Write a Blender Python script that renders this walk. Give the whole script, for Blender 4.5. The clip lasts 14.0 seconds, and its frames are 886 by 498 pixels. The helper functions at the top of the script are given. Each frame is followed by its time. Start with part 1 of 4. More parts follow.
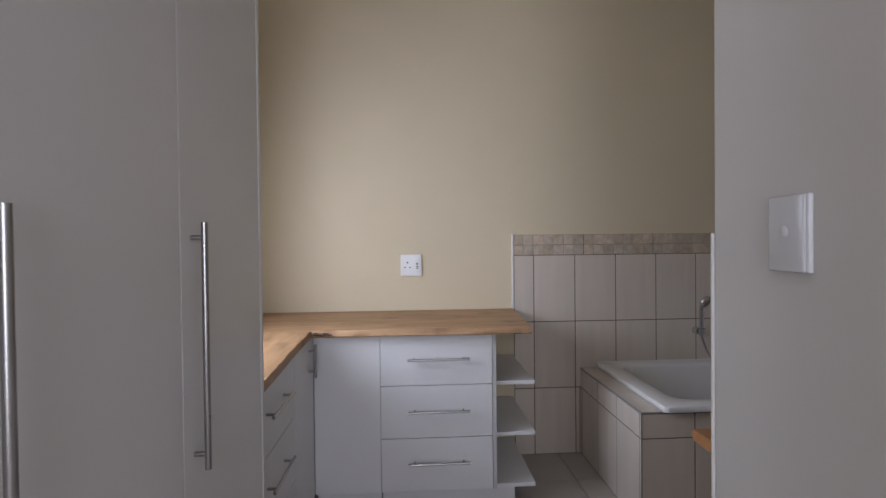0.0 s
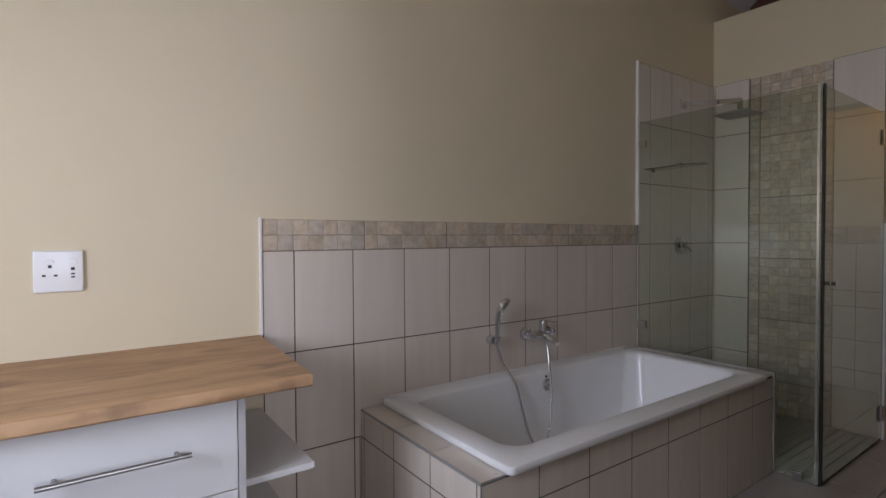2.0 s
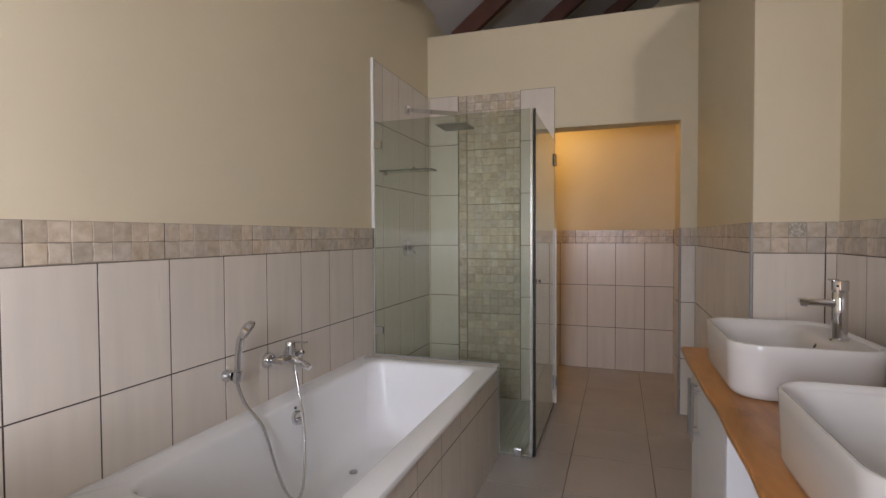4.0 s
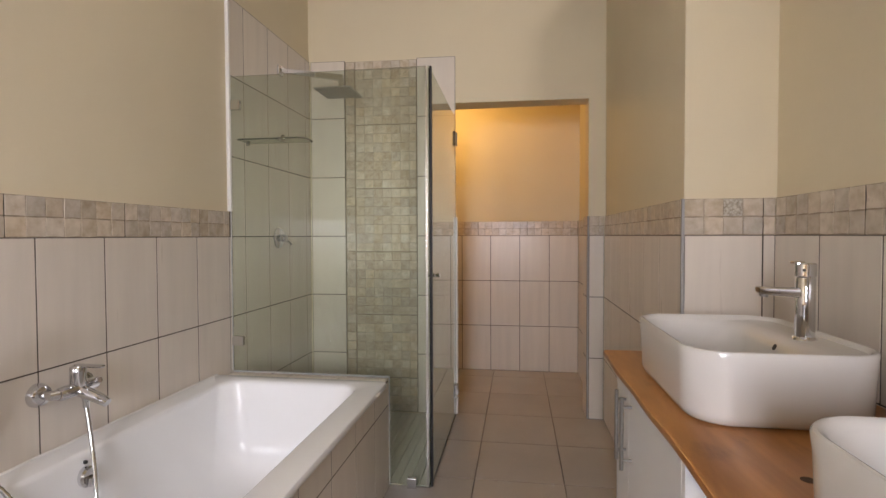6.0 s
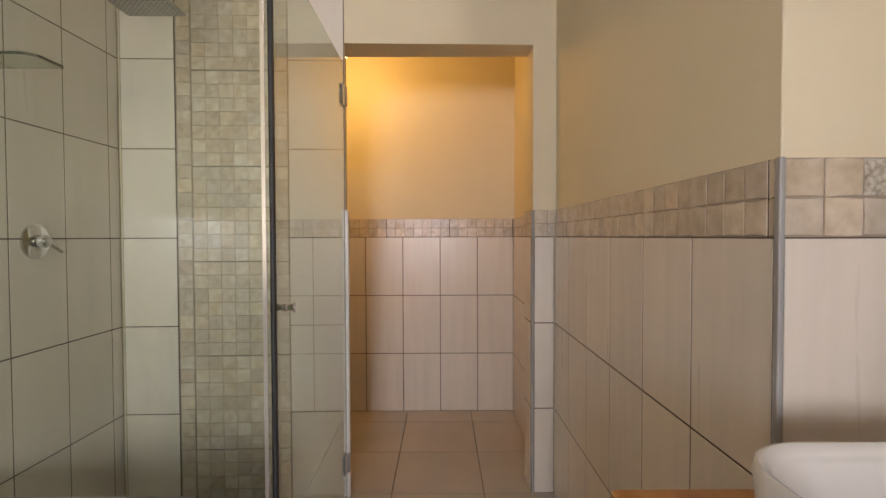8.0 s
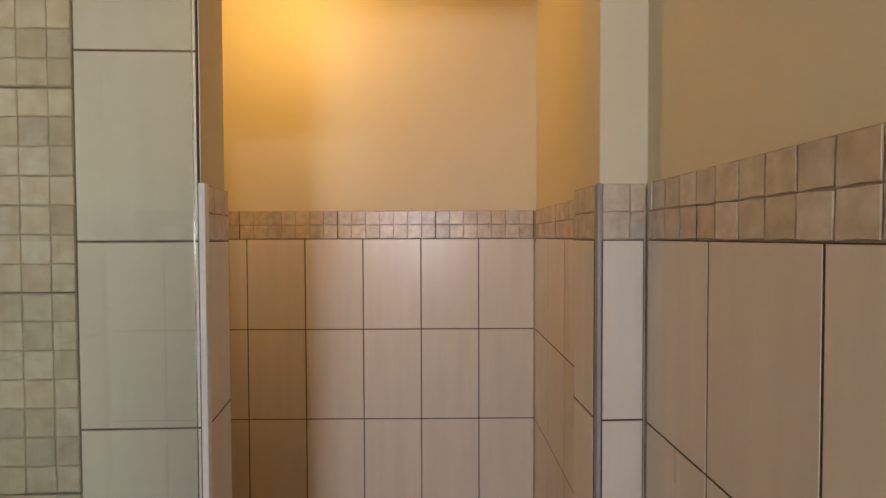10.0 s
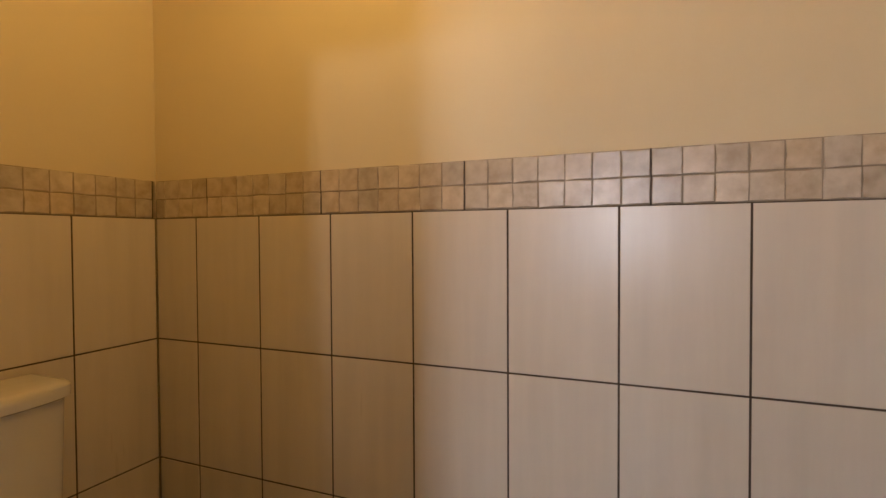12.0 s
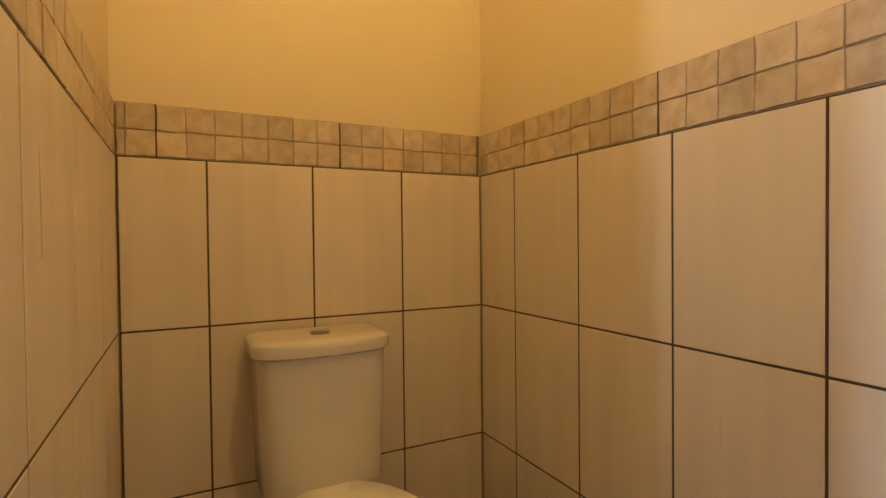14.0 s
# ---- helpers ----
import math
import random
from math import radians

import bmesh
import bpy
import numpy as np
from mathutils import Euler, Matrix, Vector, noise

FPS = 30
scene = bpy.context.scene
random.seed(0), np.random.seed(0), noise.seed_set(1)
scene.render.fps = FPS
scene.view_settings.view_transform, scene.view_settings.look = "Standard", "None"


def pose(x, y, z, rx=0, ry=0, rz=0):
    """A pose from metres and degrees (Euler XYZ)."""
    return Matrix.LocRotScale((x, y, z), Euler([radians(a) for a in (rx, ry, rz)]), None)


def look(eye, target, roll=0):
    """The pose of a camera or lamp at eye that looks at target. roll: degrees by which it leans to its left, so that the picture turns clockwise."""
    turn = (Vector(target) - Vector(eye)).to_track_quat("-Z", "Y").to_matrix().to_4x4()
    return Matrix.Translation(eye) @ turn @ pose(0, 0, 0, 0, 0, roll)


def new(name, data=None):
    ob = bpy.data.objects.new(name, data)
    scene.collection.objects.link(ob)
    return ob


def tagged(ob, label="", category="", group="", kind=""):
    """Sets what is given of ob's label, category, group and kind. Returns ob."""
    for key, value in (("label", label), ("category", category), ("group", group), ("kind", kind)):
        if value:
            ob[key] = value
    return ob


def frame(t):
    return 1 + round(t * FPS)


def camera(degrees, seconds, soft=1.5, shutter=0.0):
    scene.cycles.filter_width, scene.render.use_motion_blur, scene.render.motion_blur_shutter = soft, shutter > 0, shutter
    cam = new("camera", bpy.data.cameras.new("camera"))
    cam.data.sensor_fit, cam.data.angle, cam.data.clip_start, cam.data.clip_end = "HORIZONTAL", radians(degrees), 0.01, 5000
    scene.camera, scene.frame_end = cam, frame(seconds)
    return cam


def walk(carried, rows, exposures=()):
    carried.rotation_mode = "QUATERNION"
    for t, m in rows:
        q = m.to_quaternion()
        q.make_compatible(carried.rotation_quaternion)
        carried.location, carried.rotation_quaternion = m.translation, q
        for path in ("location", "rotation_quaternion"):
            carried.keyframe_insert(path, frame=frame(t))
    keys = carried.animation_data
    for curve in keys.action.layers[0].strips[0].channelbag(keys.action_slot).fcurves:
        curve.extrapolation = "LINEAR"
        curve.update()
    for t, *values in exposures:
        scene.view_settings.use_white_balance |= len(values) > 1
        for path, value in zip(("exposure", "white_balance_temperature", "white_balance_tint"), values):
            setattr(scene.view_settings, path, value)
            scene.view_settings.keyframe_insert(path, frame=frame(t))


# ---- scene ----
cam = camera(83.2, 14.0)
PATH = [
    (0, (0.019, 0.026, 1.293), (0.14, 2.022, 1.266), -0.6),
    (0.5, (0.028, 0.317, 1.27), (0.354, 2.29, 1.243), -0.5),
    (1, (0.035, 0.579, 1.258), (0.608, 2.494, 1.232), -0.4),
    (1.5, (0.055, 0.829, 1.26), (0.903, 2.64, 1.228), -0.5),
    (2, (0.094, 1.048, 1.255), (1.245, 2.684, 1.212), -0.3),
    (2.5, (0.115, 1.236, 1.266), (1.524, 2.655, 1.217), -0.1),
    (3, (0.141, 1.393, 1.279), (1.772, 2.55, 1.233), 0.1),
    (3.5, (0.165, 1.508, 1.284), (1.967, 2.376, 1.241), -0.0),
    (3.7, (0.17, 1.518, 1.285), (2.012, 2.296, 1.24), -0.1),
    (5.8, (0.646, 1.594, 1.224), (2.618, 1.92, 1.157), -0.4),
    (6, (0.722, 1.577, 1.211), (2.699, 1.874, 1.157), -0.2),
    (6.5, (0.964, 1.587, 1.204), (2.958, 1.731, 1.149), -0.1),
    (7, (1.213, 1.593, 1.212), (3.212, 1.64, 1.16), -0.1),
    (7.5, (1.496, 1.567, 1.222), (3.496, 1.581, 1.168), -0.1),
    (8, (1.758, 1.546, 1.212), (3.757, 1.543, 1.162), -0.2),
    (8.5, (2.051, 1.539, 1.225), (4.05, 1.516, 1.173), -0.1),
    (8.7, (2.166, 1.528, 1.228), (4.165, 1.503, 1.178), -0.1),
    (10.8, (3.471, 1.427, 1.211), (5.47, 1.451, 1.166), -0.5),
    (11, (3.581, 1.414, 1.21), (5.576, 1.55, 1.169), -0.4),
    (11.5, (3.818, 1.445, 1.164), (5.77, 1.879, 1.127), -0.3),
    (12, (4.012, 1.504, 1.138), (5.863, 2.259, 1.095), -0.3),
    (12.5, (4.153, 1.573, 1.088), (5.841, 2.644, 1.045), -0.5),
    (13, (4.266, 1.637, 1.048), (5.712, 3.018, 1.003), -0.6),
    (13.5, (4.34, 1.678, 1.021), (5.516, 3.295, 0.974), -0.8),
    (14, (4.385, 1.687, 1.009), (5.291, 3.47, 0.975), -0.6),
]
EXPOSURES = [(0, -1.09, 5950, 20), (0.5, -0.9, 5900, 21.5), (2, -0.78, 5950, 21), (3.7, 0.03, 6200, 20.5), (5.8, 0.61, 6600, 20.5), (8.7, 0.85, 6650, 19.5), (10.8, 0.81, 6400, 17), (12.5, 0.85, 6250, 17), (14, 1.5, 6050, 14)]
WINDOW_WATTS = 37
GABLE_WATTS = 41
BEDROOM_WATTS = 60
BULB_WATTS = 6.7
walk(cam, [(t, look(eye, target, roll)) for t, eye, target, roll in PATH], EXPOSURES)

# ---- light ----
world = bpy.data.worlds.new("sky")
scene.world = world
world.use_nodes = True
wn = world.node_tree.nodes
sky = wn.new("ShaderNodeTexSky")
sky.sky_type = "NISHITA"
sky.sun_disc = False
sky.sun_elevation, sky.sun_rotation = radians(48), radians(75)
wn["Background"].inputs[1].default_value = 0.12
world.node_tree.links.new(sky.outputs[0], wn["Background"].inputs[0])
sun = new("sun", bpy.data.lights.new("sun", "SUN"))
sun.data.energy, sun.data.angle, sun.data.color = 2.5, radians(0.6), (1.0, 0.95, 0.87)
sun.matrix_world = look((9, 2.4, 10), (0, 0, 0))


def area_lamp(name, eye, target, sx, sy, watts, color):
    lamp = new(name, bpy.data.lights.new(name, "AREA"))
    lamp.data.shape, lamp.data.size, lamp.data.size_y = "RECTANGLE", sx, sy
    lamp.data.energy, lamp.data.color = watts, color
    lamp.matrix_world = look(eye, target)
    return lamp


# daylight entering by the window over the west worktop
WIN = (1.52, 2.22, 1.02, 1.92)  # y0, y1, z0, z1
area_lamp("window_daylight", (-1.19, (WIN[0] + WIN[1]) / 2, (WIN[2] + WIN[3]) / 2), (0, (WIN[0] + WIN[1]) / 2 + 0.28, 1.10), 0.66, 0.86, WINDOW_WATTS, (0.865, 0.935, 1.0)).data.spread = radians(150)
# daylight entering by the small window high in the west gable
GABLE = (-0.33, 0.17, 3.86, 4.30)
area_lamp("gable_daylight", (-1.17, -0.08, 4.08), (0, 0.60, 3.40), 0.38, 0.32, GABLE_WATTS, (1.0, 0.965, 0.87))
# daylight from the bedroom window behind the passage
area_lamp("bedroom_daylight", (0.1, -2.06, 1.5), (0.1, 0, 1.5), 0.9, 1.6, BEDROOM_WATTS, (0.95, 0.98, 1.0))
# the bulb in the toilet room
BULB = (4.72, 2.12, 2.31)
bulb_light = new("bulb_light", bpy.data.lights.new("bulb_light", "POINT"))
bulb_light.data.energy, bulb_light.data.color, bulb_light.data.shadow_soft_size = BULB_WATTS, (1.0, 0.60, 0.155), 0.03
bulb_light.location = (BULB[0], BULB[1], BULB[2] - 0.085)


# ---- materials ----
def material(name, color, rough=0.5, metal=0.0, scale=6.0, amount=0.08, grain=60.0, bump=0.05, stretch=(1, 1, 1), per_object=0.0, color2=None, coat=0.0, spec=0.5):
    """Base colour with large stains and fine grain, optional difference from piece to piece."""
    m = bpy.data.materials.new(name)
    m.use_nodes = True
    nt = m.node_tree
    n, link = nt.nodes, nt.links.new
    b = n["Principled BSDF"]
    b.inputs["Metallic"].default_value = metal
    b.inputs["Coat Weight"].default_value = coat
    b.inputs["Specular IOR Level"].default_value = spec
    geo = n.new("ShaderNodeNewGeometry")
    mp = n.new("ShaderNodeMapping")
    mp.inputs["Scale"].default_value = stretch
    link(geo.outputs["Position"], mp.inputs["Vector"])
    info = n.new("ShaderNodeObjectInfo")
    if per_object:
        sh = n.new("ShaderNodeVectorMath")
        sh.operation = "SCALE"
        sh.inputs[0].default_value = (17.0, 9.0, 13.0)
        link(info.outputs["Random"], sh.inputs["Scale"])
        ad = n.new("ShaderNodeVectorMath")
        link(mp.outputs[0], ad.inputs[0])
        link(sh.outputs[0], ad.inputs[1])
        vec = ad.outputs[0]
    else:
        vec = mp.outputs[0]
    big, fine = n.new("ShaderNodeTexNoise"), n.new("ShaderNodeTexNoise")
    big.inputs["Scale"].default_value, big.inputs["Detail"].default_value = scale, 4
    fine.inputs["Scale"].default_value, fine.inputs["Detail"].default_value = grain, 5
    link(vec, big.inputs["Vector"])
    link(vec, fine.inputs["Vector"])
    mix = n.new("ShaderNodeMix")
    mix.data_type = "RGBA"
    c2 = color2 or [c * (1 - 2.2 * amount) for c in color]
    mix.inputs["A"].default_value = (*color, 1)
    mix.inputs["B"].default_value = (*c2, 1)
    add = n.new("ShaderNodeMath")
    add.operation = "MULTIPLY_ADD"
    add.inputs[1].default_value = 0.35
    link(fine.outputs["Fac"], add.inputs[0])
    ramp = n.new("ShaderNodeMapRange")
    ramp.inputs["From Min"].default_value, ramp.inputs["From Max"].default_value = 0.35, 0.72
    ramp.inputs["To Max"].default_value = 0.8
    link(big.outputs["Fac"], ramp.inputs["Value"])
    link(ramp.outputs[0], add.inputs[2])
    link(add.outputs[0], mix.inputs["Factor"])
    out = mix.outputs["Result"]
    if per_object:
        hsv = n.new("ShaderNodeHueSaturation")
        r = n.new("ShaderNodeMapRange")
        r.inputs["To Min"].default_value, r.inputs["To Max"].default_value = 1 - per_object, 1 + per_object
        link(info.outputs["Random"], r.inputs["Value"])
        link(r.outputs[0], hsv.inputs["Value"])
        if per_object > 0.1:
            other = n.new("ShaderNodeMath")
            other.operation = "MULTIPLY"
            other.inputs[1].default_value = 37.0
            link(info.outputs["Random"], other.inputs[0])
            part_of = n.new("ShaderNodeMath")
            part_of.operation = "FRACT"
            link(other.outputs[0], part_of.inputs[0])
            rs = n.new("ShaderNodeMapRange")
            rs.inputs["To Min"].default_value, rs.inputs["To Max"].default_value = 0.86, 1.2
            link(part_of.outputs[0], rs.inputs["Value"])
            link(rs.outputs[0], hsv.inputs["Saturation"])
        link(out, hsv.inputs["Color"])
        out = hsv.outputs[0]
    link(out, b.inputs["Base Color"])
    rr = n.new("ShaderNodeMapRange")
    rr.inputs["To Min"].default_value, rr.inputs["To Max"].default_value = max(0.02, rough * 0.8), min(1, rough * 1.2)
    link(big.outputs["Fac"], rr.inputs["Value"])
    link(rr.outputs[0], b.inputs["Roughness"])
    if bump:
        bp = n.new("ShaderNodeBump")
        bp.inputs["Strength"].default_value, bp.inputs["Distance"].default_value = bump, 0.004
        link(fine.outputs["Fac"], bp.inputs["Height"])
        link(bp.outputs[0], b.inputs["Normal"])
    return m


def wood_material(name, light, dark, along, rough=0.5):
    """Oiled timber: long fibres, broad figure and a few dark knots."""
    m = bpy.data.materials.new(name)
    m.use_nodes = True
    nt = m.node_tree
    n, link = nt.nodes, nt.links.new
    b = n["Principled BSDF"]
    geo = n.new("ShaderNodeNewGeometry")
    mp = n.new("ShaderNodeMapping")
    mp.inputs["Scale"].default_value = (1.0, 6, 6) if along == "x" else (6, 1.0, 6)
    link(geo.outputs["Position"], mp.inputs["Vector"])
    fig, fib, knot = (n.new("ShaderNodeTexNoise") for _ in range(3))
    fig.inputs["Scale"].default_value, fig.inputs["Detail"].default_value, fig.inputs["Distortion"].default_value = 1.3, 6, 1.6
    fib.inputs["Scale"].default_value, fib.inputs["Detail"].default_value = 9, 6
    link(mp.outputs[0], fig.inputs["Vector"])
    link(mp.outputs[0], fib.inputs["Vector"])
    mp2 = n.new("ShaderNodeMapping")
    mp2.inputs["Scale"].default_value = (3.2, 8, 3) if along == "x" else (8, 3.2, 3)
    link(geo.outputs["Position"], mp2.inputs["Vector"])
    knot.inputs["Scale"].default_value, knot.inputs["Detail"].default_value = 1.7, 4
    link(mp2.outputs[0], knot.inputs["Vector"])
    ramp = n.new("ShaderNodeValToRGB")
    ramp.color_ramp.elements[0].position, ramp.color_ramp.elements[0].color = 0.3, (*dark, 1)
    ramp.color_ramp.elements[1].position, ramp.color_ramp.elements[1].color = 0.66, (*light, 1)
    mm = n.new("ShaderNodeMath")
    mm.operation = "MULTIPLY_ADD"
    mm.inputs[1].default_value = 0.3
    link(fib.outputs["Fac"], mm.inputs[0])
    m2 = n.new("ShaderNodeMath")
    m2.operation = "MULTIPLY"
    m2.inputs[1].default_value = 0.75
    link(fig.outputs["Fac"], m2.inputs[0])
    link(m2.outputs[0], mm.inputs[2])
    link(mm.outputs[0], ramp.inputs[0])
    kr = n.new("ShaderNodeMapRange")
    kr.inputs["From Min"].default_value, kr.inputs["From Max"].default_value = 0.60, 0.70
    kr.inputs["To Max"].default_value = 0.5
    link(knot.outputs["Fac"], kr.inputs["Value"])
    mix = n.new("ShaderNodeMix")
    mix.data_type = "RGBA"
    link(kr.outputs[0], mix.inputs["Factor"])
    link(ramp.outputs[0], mix.inputs["A"])
    mix.inputs["B"].default_value = (dark[0] * 0.45, dark[1] * 0.4, dark[2] * 0.4, 1)
    link(mix.outputs["Result"], b.inputs["Base Color"])
    b.inputs["Roughness"].default_value = rough
    bp = n.new("ShaderNodeBump")
    bp.inputs["Strength"].default_value, bp.inputs["Distance"].default_value = 0.12, 0.002
    link(fib.outputs["Fac"], bp.inputs["Height"])
    link(bp.outputs[0], b.inputs["Normal"])
    return m


def glass_material(name, tint, rough=0.0):
    m = bpy.data.materials.new(name)
    m.use_nodes = True
    b = m.node_tree.nodes["Principled BSDF"]
    b.inputs["Base Color"].default_value = (*tint, 1)
    b.inputs["Transmission Weight"].default_value = 1.0
    b.inputs["Roughness"].default_value = rough
    b.inputs["IOR"].default_value = 1.45
    return m


PASSAGE = material("pale_grey_wall_paint", (0.64, 0.613, 0.57), 0.7, scale=1.1, amount=0.035, grain=180, bump=0.06)
CREAM = material("cream_wall_paint", (0.688, 0.597, 0.42), 0.75, scale=1.1, amount=0.035, grain=180, bump=0.06)
TILE = material("beige_streaked_tile", (0.674, 0.601, 0.516), 0.30, scale=2.2, amount=0.045, grain=14, bump=0.0, stretch=(9, 9, 0.7), per_object=0.03)
MOSAIC = material("greige_stone_mosaic", (0.59, 0.51, 0.415), 0.30, scale=30, amount=0.2, grain=90, bump=0.12, per_object=0.16, color2=(0.40, 0.32, 0.23))
FLORAL = material("patterned_mosaic", (0.60, 0.55, 0.46), 0.3, scale=120, amount=0.5, grain=260, bump=0.2, color2=(0.20, 0.16, 0.12))
GROUT = material("dark_grout", (0.072, 0.051, 0.037), 0.85, scale=14, amount=0.12, grain=200, bump=0.2)
MGROUT = material("mosaic_grout", (0.35, 0.285, 0.21), 0.8, scale=14, amount=0.12, grain=200, bump=0.2)
FLOORTILE = material("greige_floor_tile", (0.44, 0.395, 0.35), 0.34, scale=2.6, amount=0.08, grain=40, bump=0.03, per_object=0.03)
FGROUT = material("floor_grout", (0.10, 0.085, 0.07), 0.85, scale=10, amount=0.1, grain=160, bump=0.2)
MELAMINE = material("white_melamine", (0.74, 0.735, 0.73), 0.36, scale=1.5, amount=0.02, grain=140, bump=0.02)
WARDROBE = material("pale_grey_wardrobe_board", (0.72, 0.705, 0.69), 0.4, scale=1.5, amount=0.02, grain=140, bump=0.02)
CARCASE = material("cabinet_carcase_board", (0.55, 0.54, 0.53), 0.5, scale=1.5, amount=0.03, grain=140, bump=0.02)
ACRYLIC = material("white_bath_acrylic", (0.86, 0.86, 0.86), 0.022, scale=1.2, amount=0.015, grain=20, bump=0.0, spec=0.7)
CERAMIC = material("white_glazed_ceramic", (0.63, 0.605, 0.57), 0.15, scale=2, amount=0.012, grain=20, bump=0.0, coat=0.0)
CHROME = material("polished_chrome", (0.68, 0.68, 0.695), 0.04, metal=1.0, scale=8, amount=0.03, grain=90, bump=0.0)
ALUMINIUM = material("pale_aluminium", (0.70, 0.69, 0.67), 0.2, metal=0.92, scale=8, amount=0.03, grain=120)
STEEL = material("brushed_steel", (0.42, 0.41, 0.40), 0.3, metal=1.0, scale=20, amount=0.06, grain=240, bump=0.03)
DARK = material("black_rubber_seal", (0.012, 0.012, 0.013), 0.5, scale=10, amount=0.1, grain=90)
TRIM = material("grey_aluminium_trim", (0.33, 0.32, 0.305), 0.55, metal=0.15, scale=8, amount=0.05, grain=120)
WHITETRIM = material("white_tile_trim", (0.76, 0.74, 0.70), 0.35, scale=5, amount=0.02, grain=120)
PLASTIC = material("white_switch_plastic", (0.80, 0.80, 0.79), 0.22, scale=4, amount=0.01, grain=60, bump=0.0)
SWITCH = material("grey_white_switch_plastic", (0.68, 0.68, 0.685), 0.14, scale=4, amount=0.01, grain=60, bump=0.0)
BOARD = material("pale_ceiling_board", (0.76, 0.73, 0.70), 0.8, scale=2, amount=0.05, grain=90)
RAFTER = material("dark_stained_rafter", (0.10, 0.032, 0.018), 0.6, scale=3, amount=0.2, grain=30, bump=0.2, stretch=(6, 1, 1))
OAK_X = wood_material("oiled_timber_lengthwise", (0.47, 0.285, 0.143), (0.245, 0.132, 0.06), "x")
OAK_Y = wood_material("oiled_timber_crosswise", (0.47, 0.285, 0.143), (0.245, 0.132, 0.06), "y")
VANITYWOOD = wood_material("varnished_vanity_timber", (0.42, 0.187, 0.058), (0.24, 0.09, 0.024), "x", 0.3)
BARK = material("dark_bark_edge", (0.12, 0.062, 0.03), 0.8, scale=30, amount=0.3, grain=90, bump=0.5)
STRIPTILE = material("pale_shower_floor_strips", (0.55, 0.52, 0.45), 0.35, scale=6, amount=0.1, grain=40, stretch=(1, 6, 1), per_object=0.08)
GLASS = glass_material("green_tinted_glass", (0.67, 0.715, 0.63))
EDGE = glass_material("green_glass_edge", (0.25, 0.45, 0.36), 0.1)
PANE = glass_material("window_pane_glass", (0.97, 0.98, 0.98))
SILICONE = material("grey_silicone", (0.40, 0.40, 0.385), 0.4, scale=9, amount=0.05, grain=90)
GRASS = material("outdoor_lawn", (0.07, 0.10, 0.035), 0.9, scale=1.5, amount=0.25, grain=20)
bulbmat = bpy.data.materials.new("glowing_bulb_glass")
bulbmat.use_nodes = True
bulbmat.node_tree.nodes["Principled BSDF"].inputs["Emission Color"].default_value = (1.0, 0.72, 0.34, 1)
bulbmat.node_tree.nodes["Principled BSDF"].inputs["Emission Strength"].default_value = 14


# ---- mesh helpers ----
def add_box(bm, lo, hi, bev=0.0, seg=2):
    vs = [bm.verts.new((x, y, z)) for x in (lo[0], hi[0]) for y in (lo[1], hi[1]) for z in (lo[2], hi[2])]
    fs = [bm.faces.new([vs[i] for i in q]) for q in ((0, 1, 3, 2), (4, 6, 7, 5), (0, 4, 5, 1), (2, 3, 7, 6), (0, 2, 6, 4), (1, 5, 7, 3))]
    if bev:
        es = list({e for f in fs for e in f.edges})
        bmesh.ops.bevel(bm, geom=es, offset=bev, segments=seg, affect="EDGES", profile=0.5)
    return bm


def box_bm(lo, hi, bev=0.0, seg=2):
    return add_box(bmesh.new(), lo, hi, bev, seg)


def add_loft(bm, rings, cap0=True, cap1=True, closed=True):
    loops = [[bm.verts.new(p) for p in r] for r in rings]
    k = len(loops[0])
    for a, b in zip(loops, loops[1:]):
        for i in range(k if closed else k - 1):
            j = (i + 1) % k
            bm.faces.new((a[i], a[j], b[j], b[i]))
    if cap0:
        bm.faces.new(loops[0][::-1])
    if cap1:
        bm.faces.new(loops[-1])
    return bm


def add_tube(bm, pts, r, seg=14):
    """A round tube along a line of points; r may be a list."""
    pts = [Vector(p) for p in pts]
    rs = r if isinstance(r, (list, tuple)) else [r] * len(pts)
    rings, side = [], None
    for i, p in enumerate(pts):
        d = (pts[min(i + 1, len(pts) - 1)] - pts[max(i - 1, 0)]).normalized()
        ref = side if side is not None and abs(side.dot(d)) < 0.95 else (Vector((0, 0, 1)) if abs(d.z) < 0.9 else Vector((1, 0, 0)))
        a = (ref - d * ref.dot(d)).normalized()
        side = a
        b = d.cross(a)
        rings.append([p + (a * math.cos(2 * math.pi * k / seg) + b * math.sin(2 * math.pi * k / seg)) * rs[i] for k in range(seg)])
    return add_loft(bm, rings)


def tube_bm(pts, r, seg=14):
    return add_tube(bmesh.new(), pts, r, seg)


def rounded_rect(x0, x1, y0, y1, z, r, n=6):
    out = []
    for cx, cy, a0 in ((x1 - r, y1 - r, 0), (x0 + r, y1 - r, 90), (x0 + r, y0 + r, 180), (x1 - r, y0 + r, 270)):
        for i in range(n + 1):
            a = radians(a0 + 90 * i / n)
            out.append((cx + r * math.cos(a), cy + r * math.sin(a), z))
    return out


def finish(ob, smooth):
    if smooth:
        for p in ob.data.polygons:
            p.use_smooth = True
        ob.data.set_sharp_from_angle(angle=radians(38))


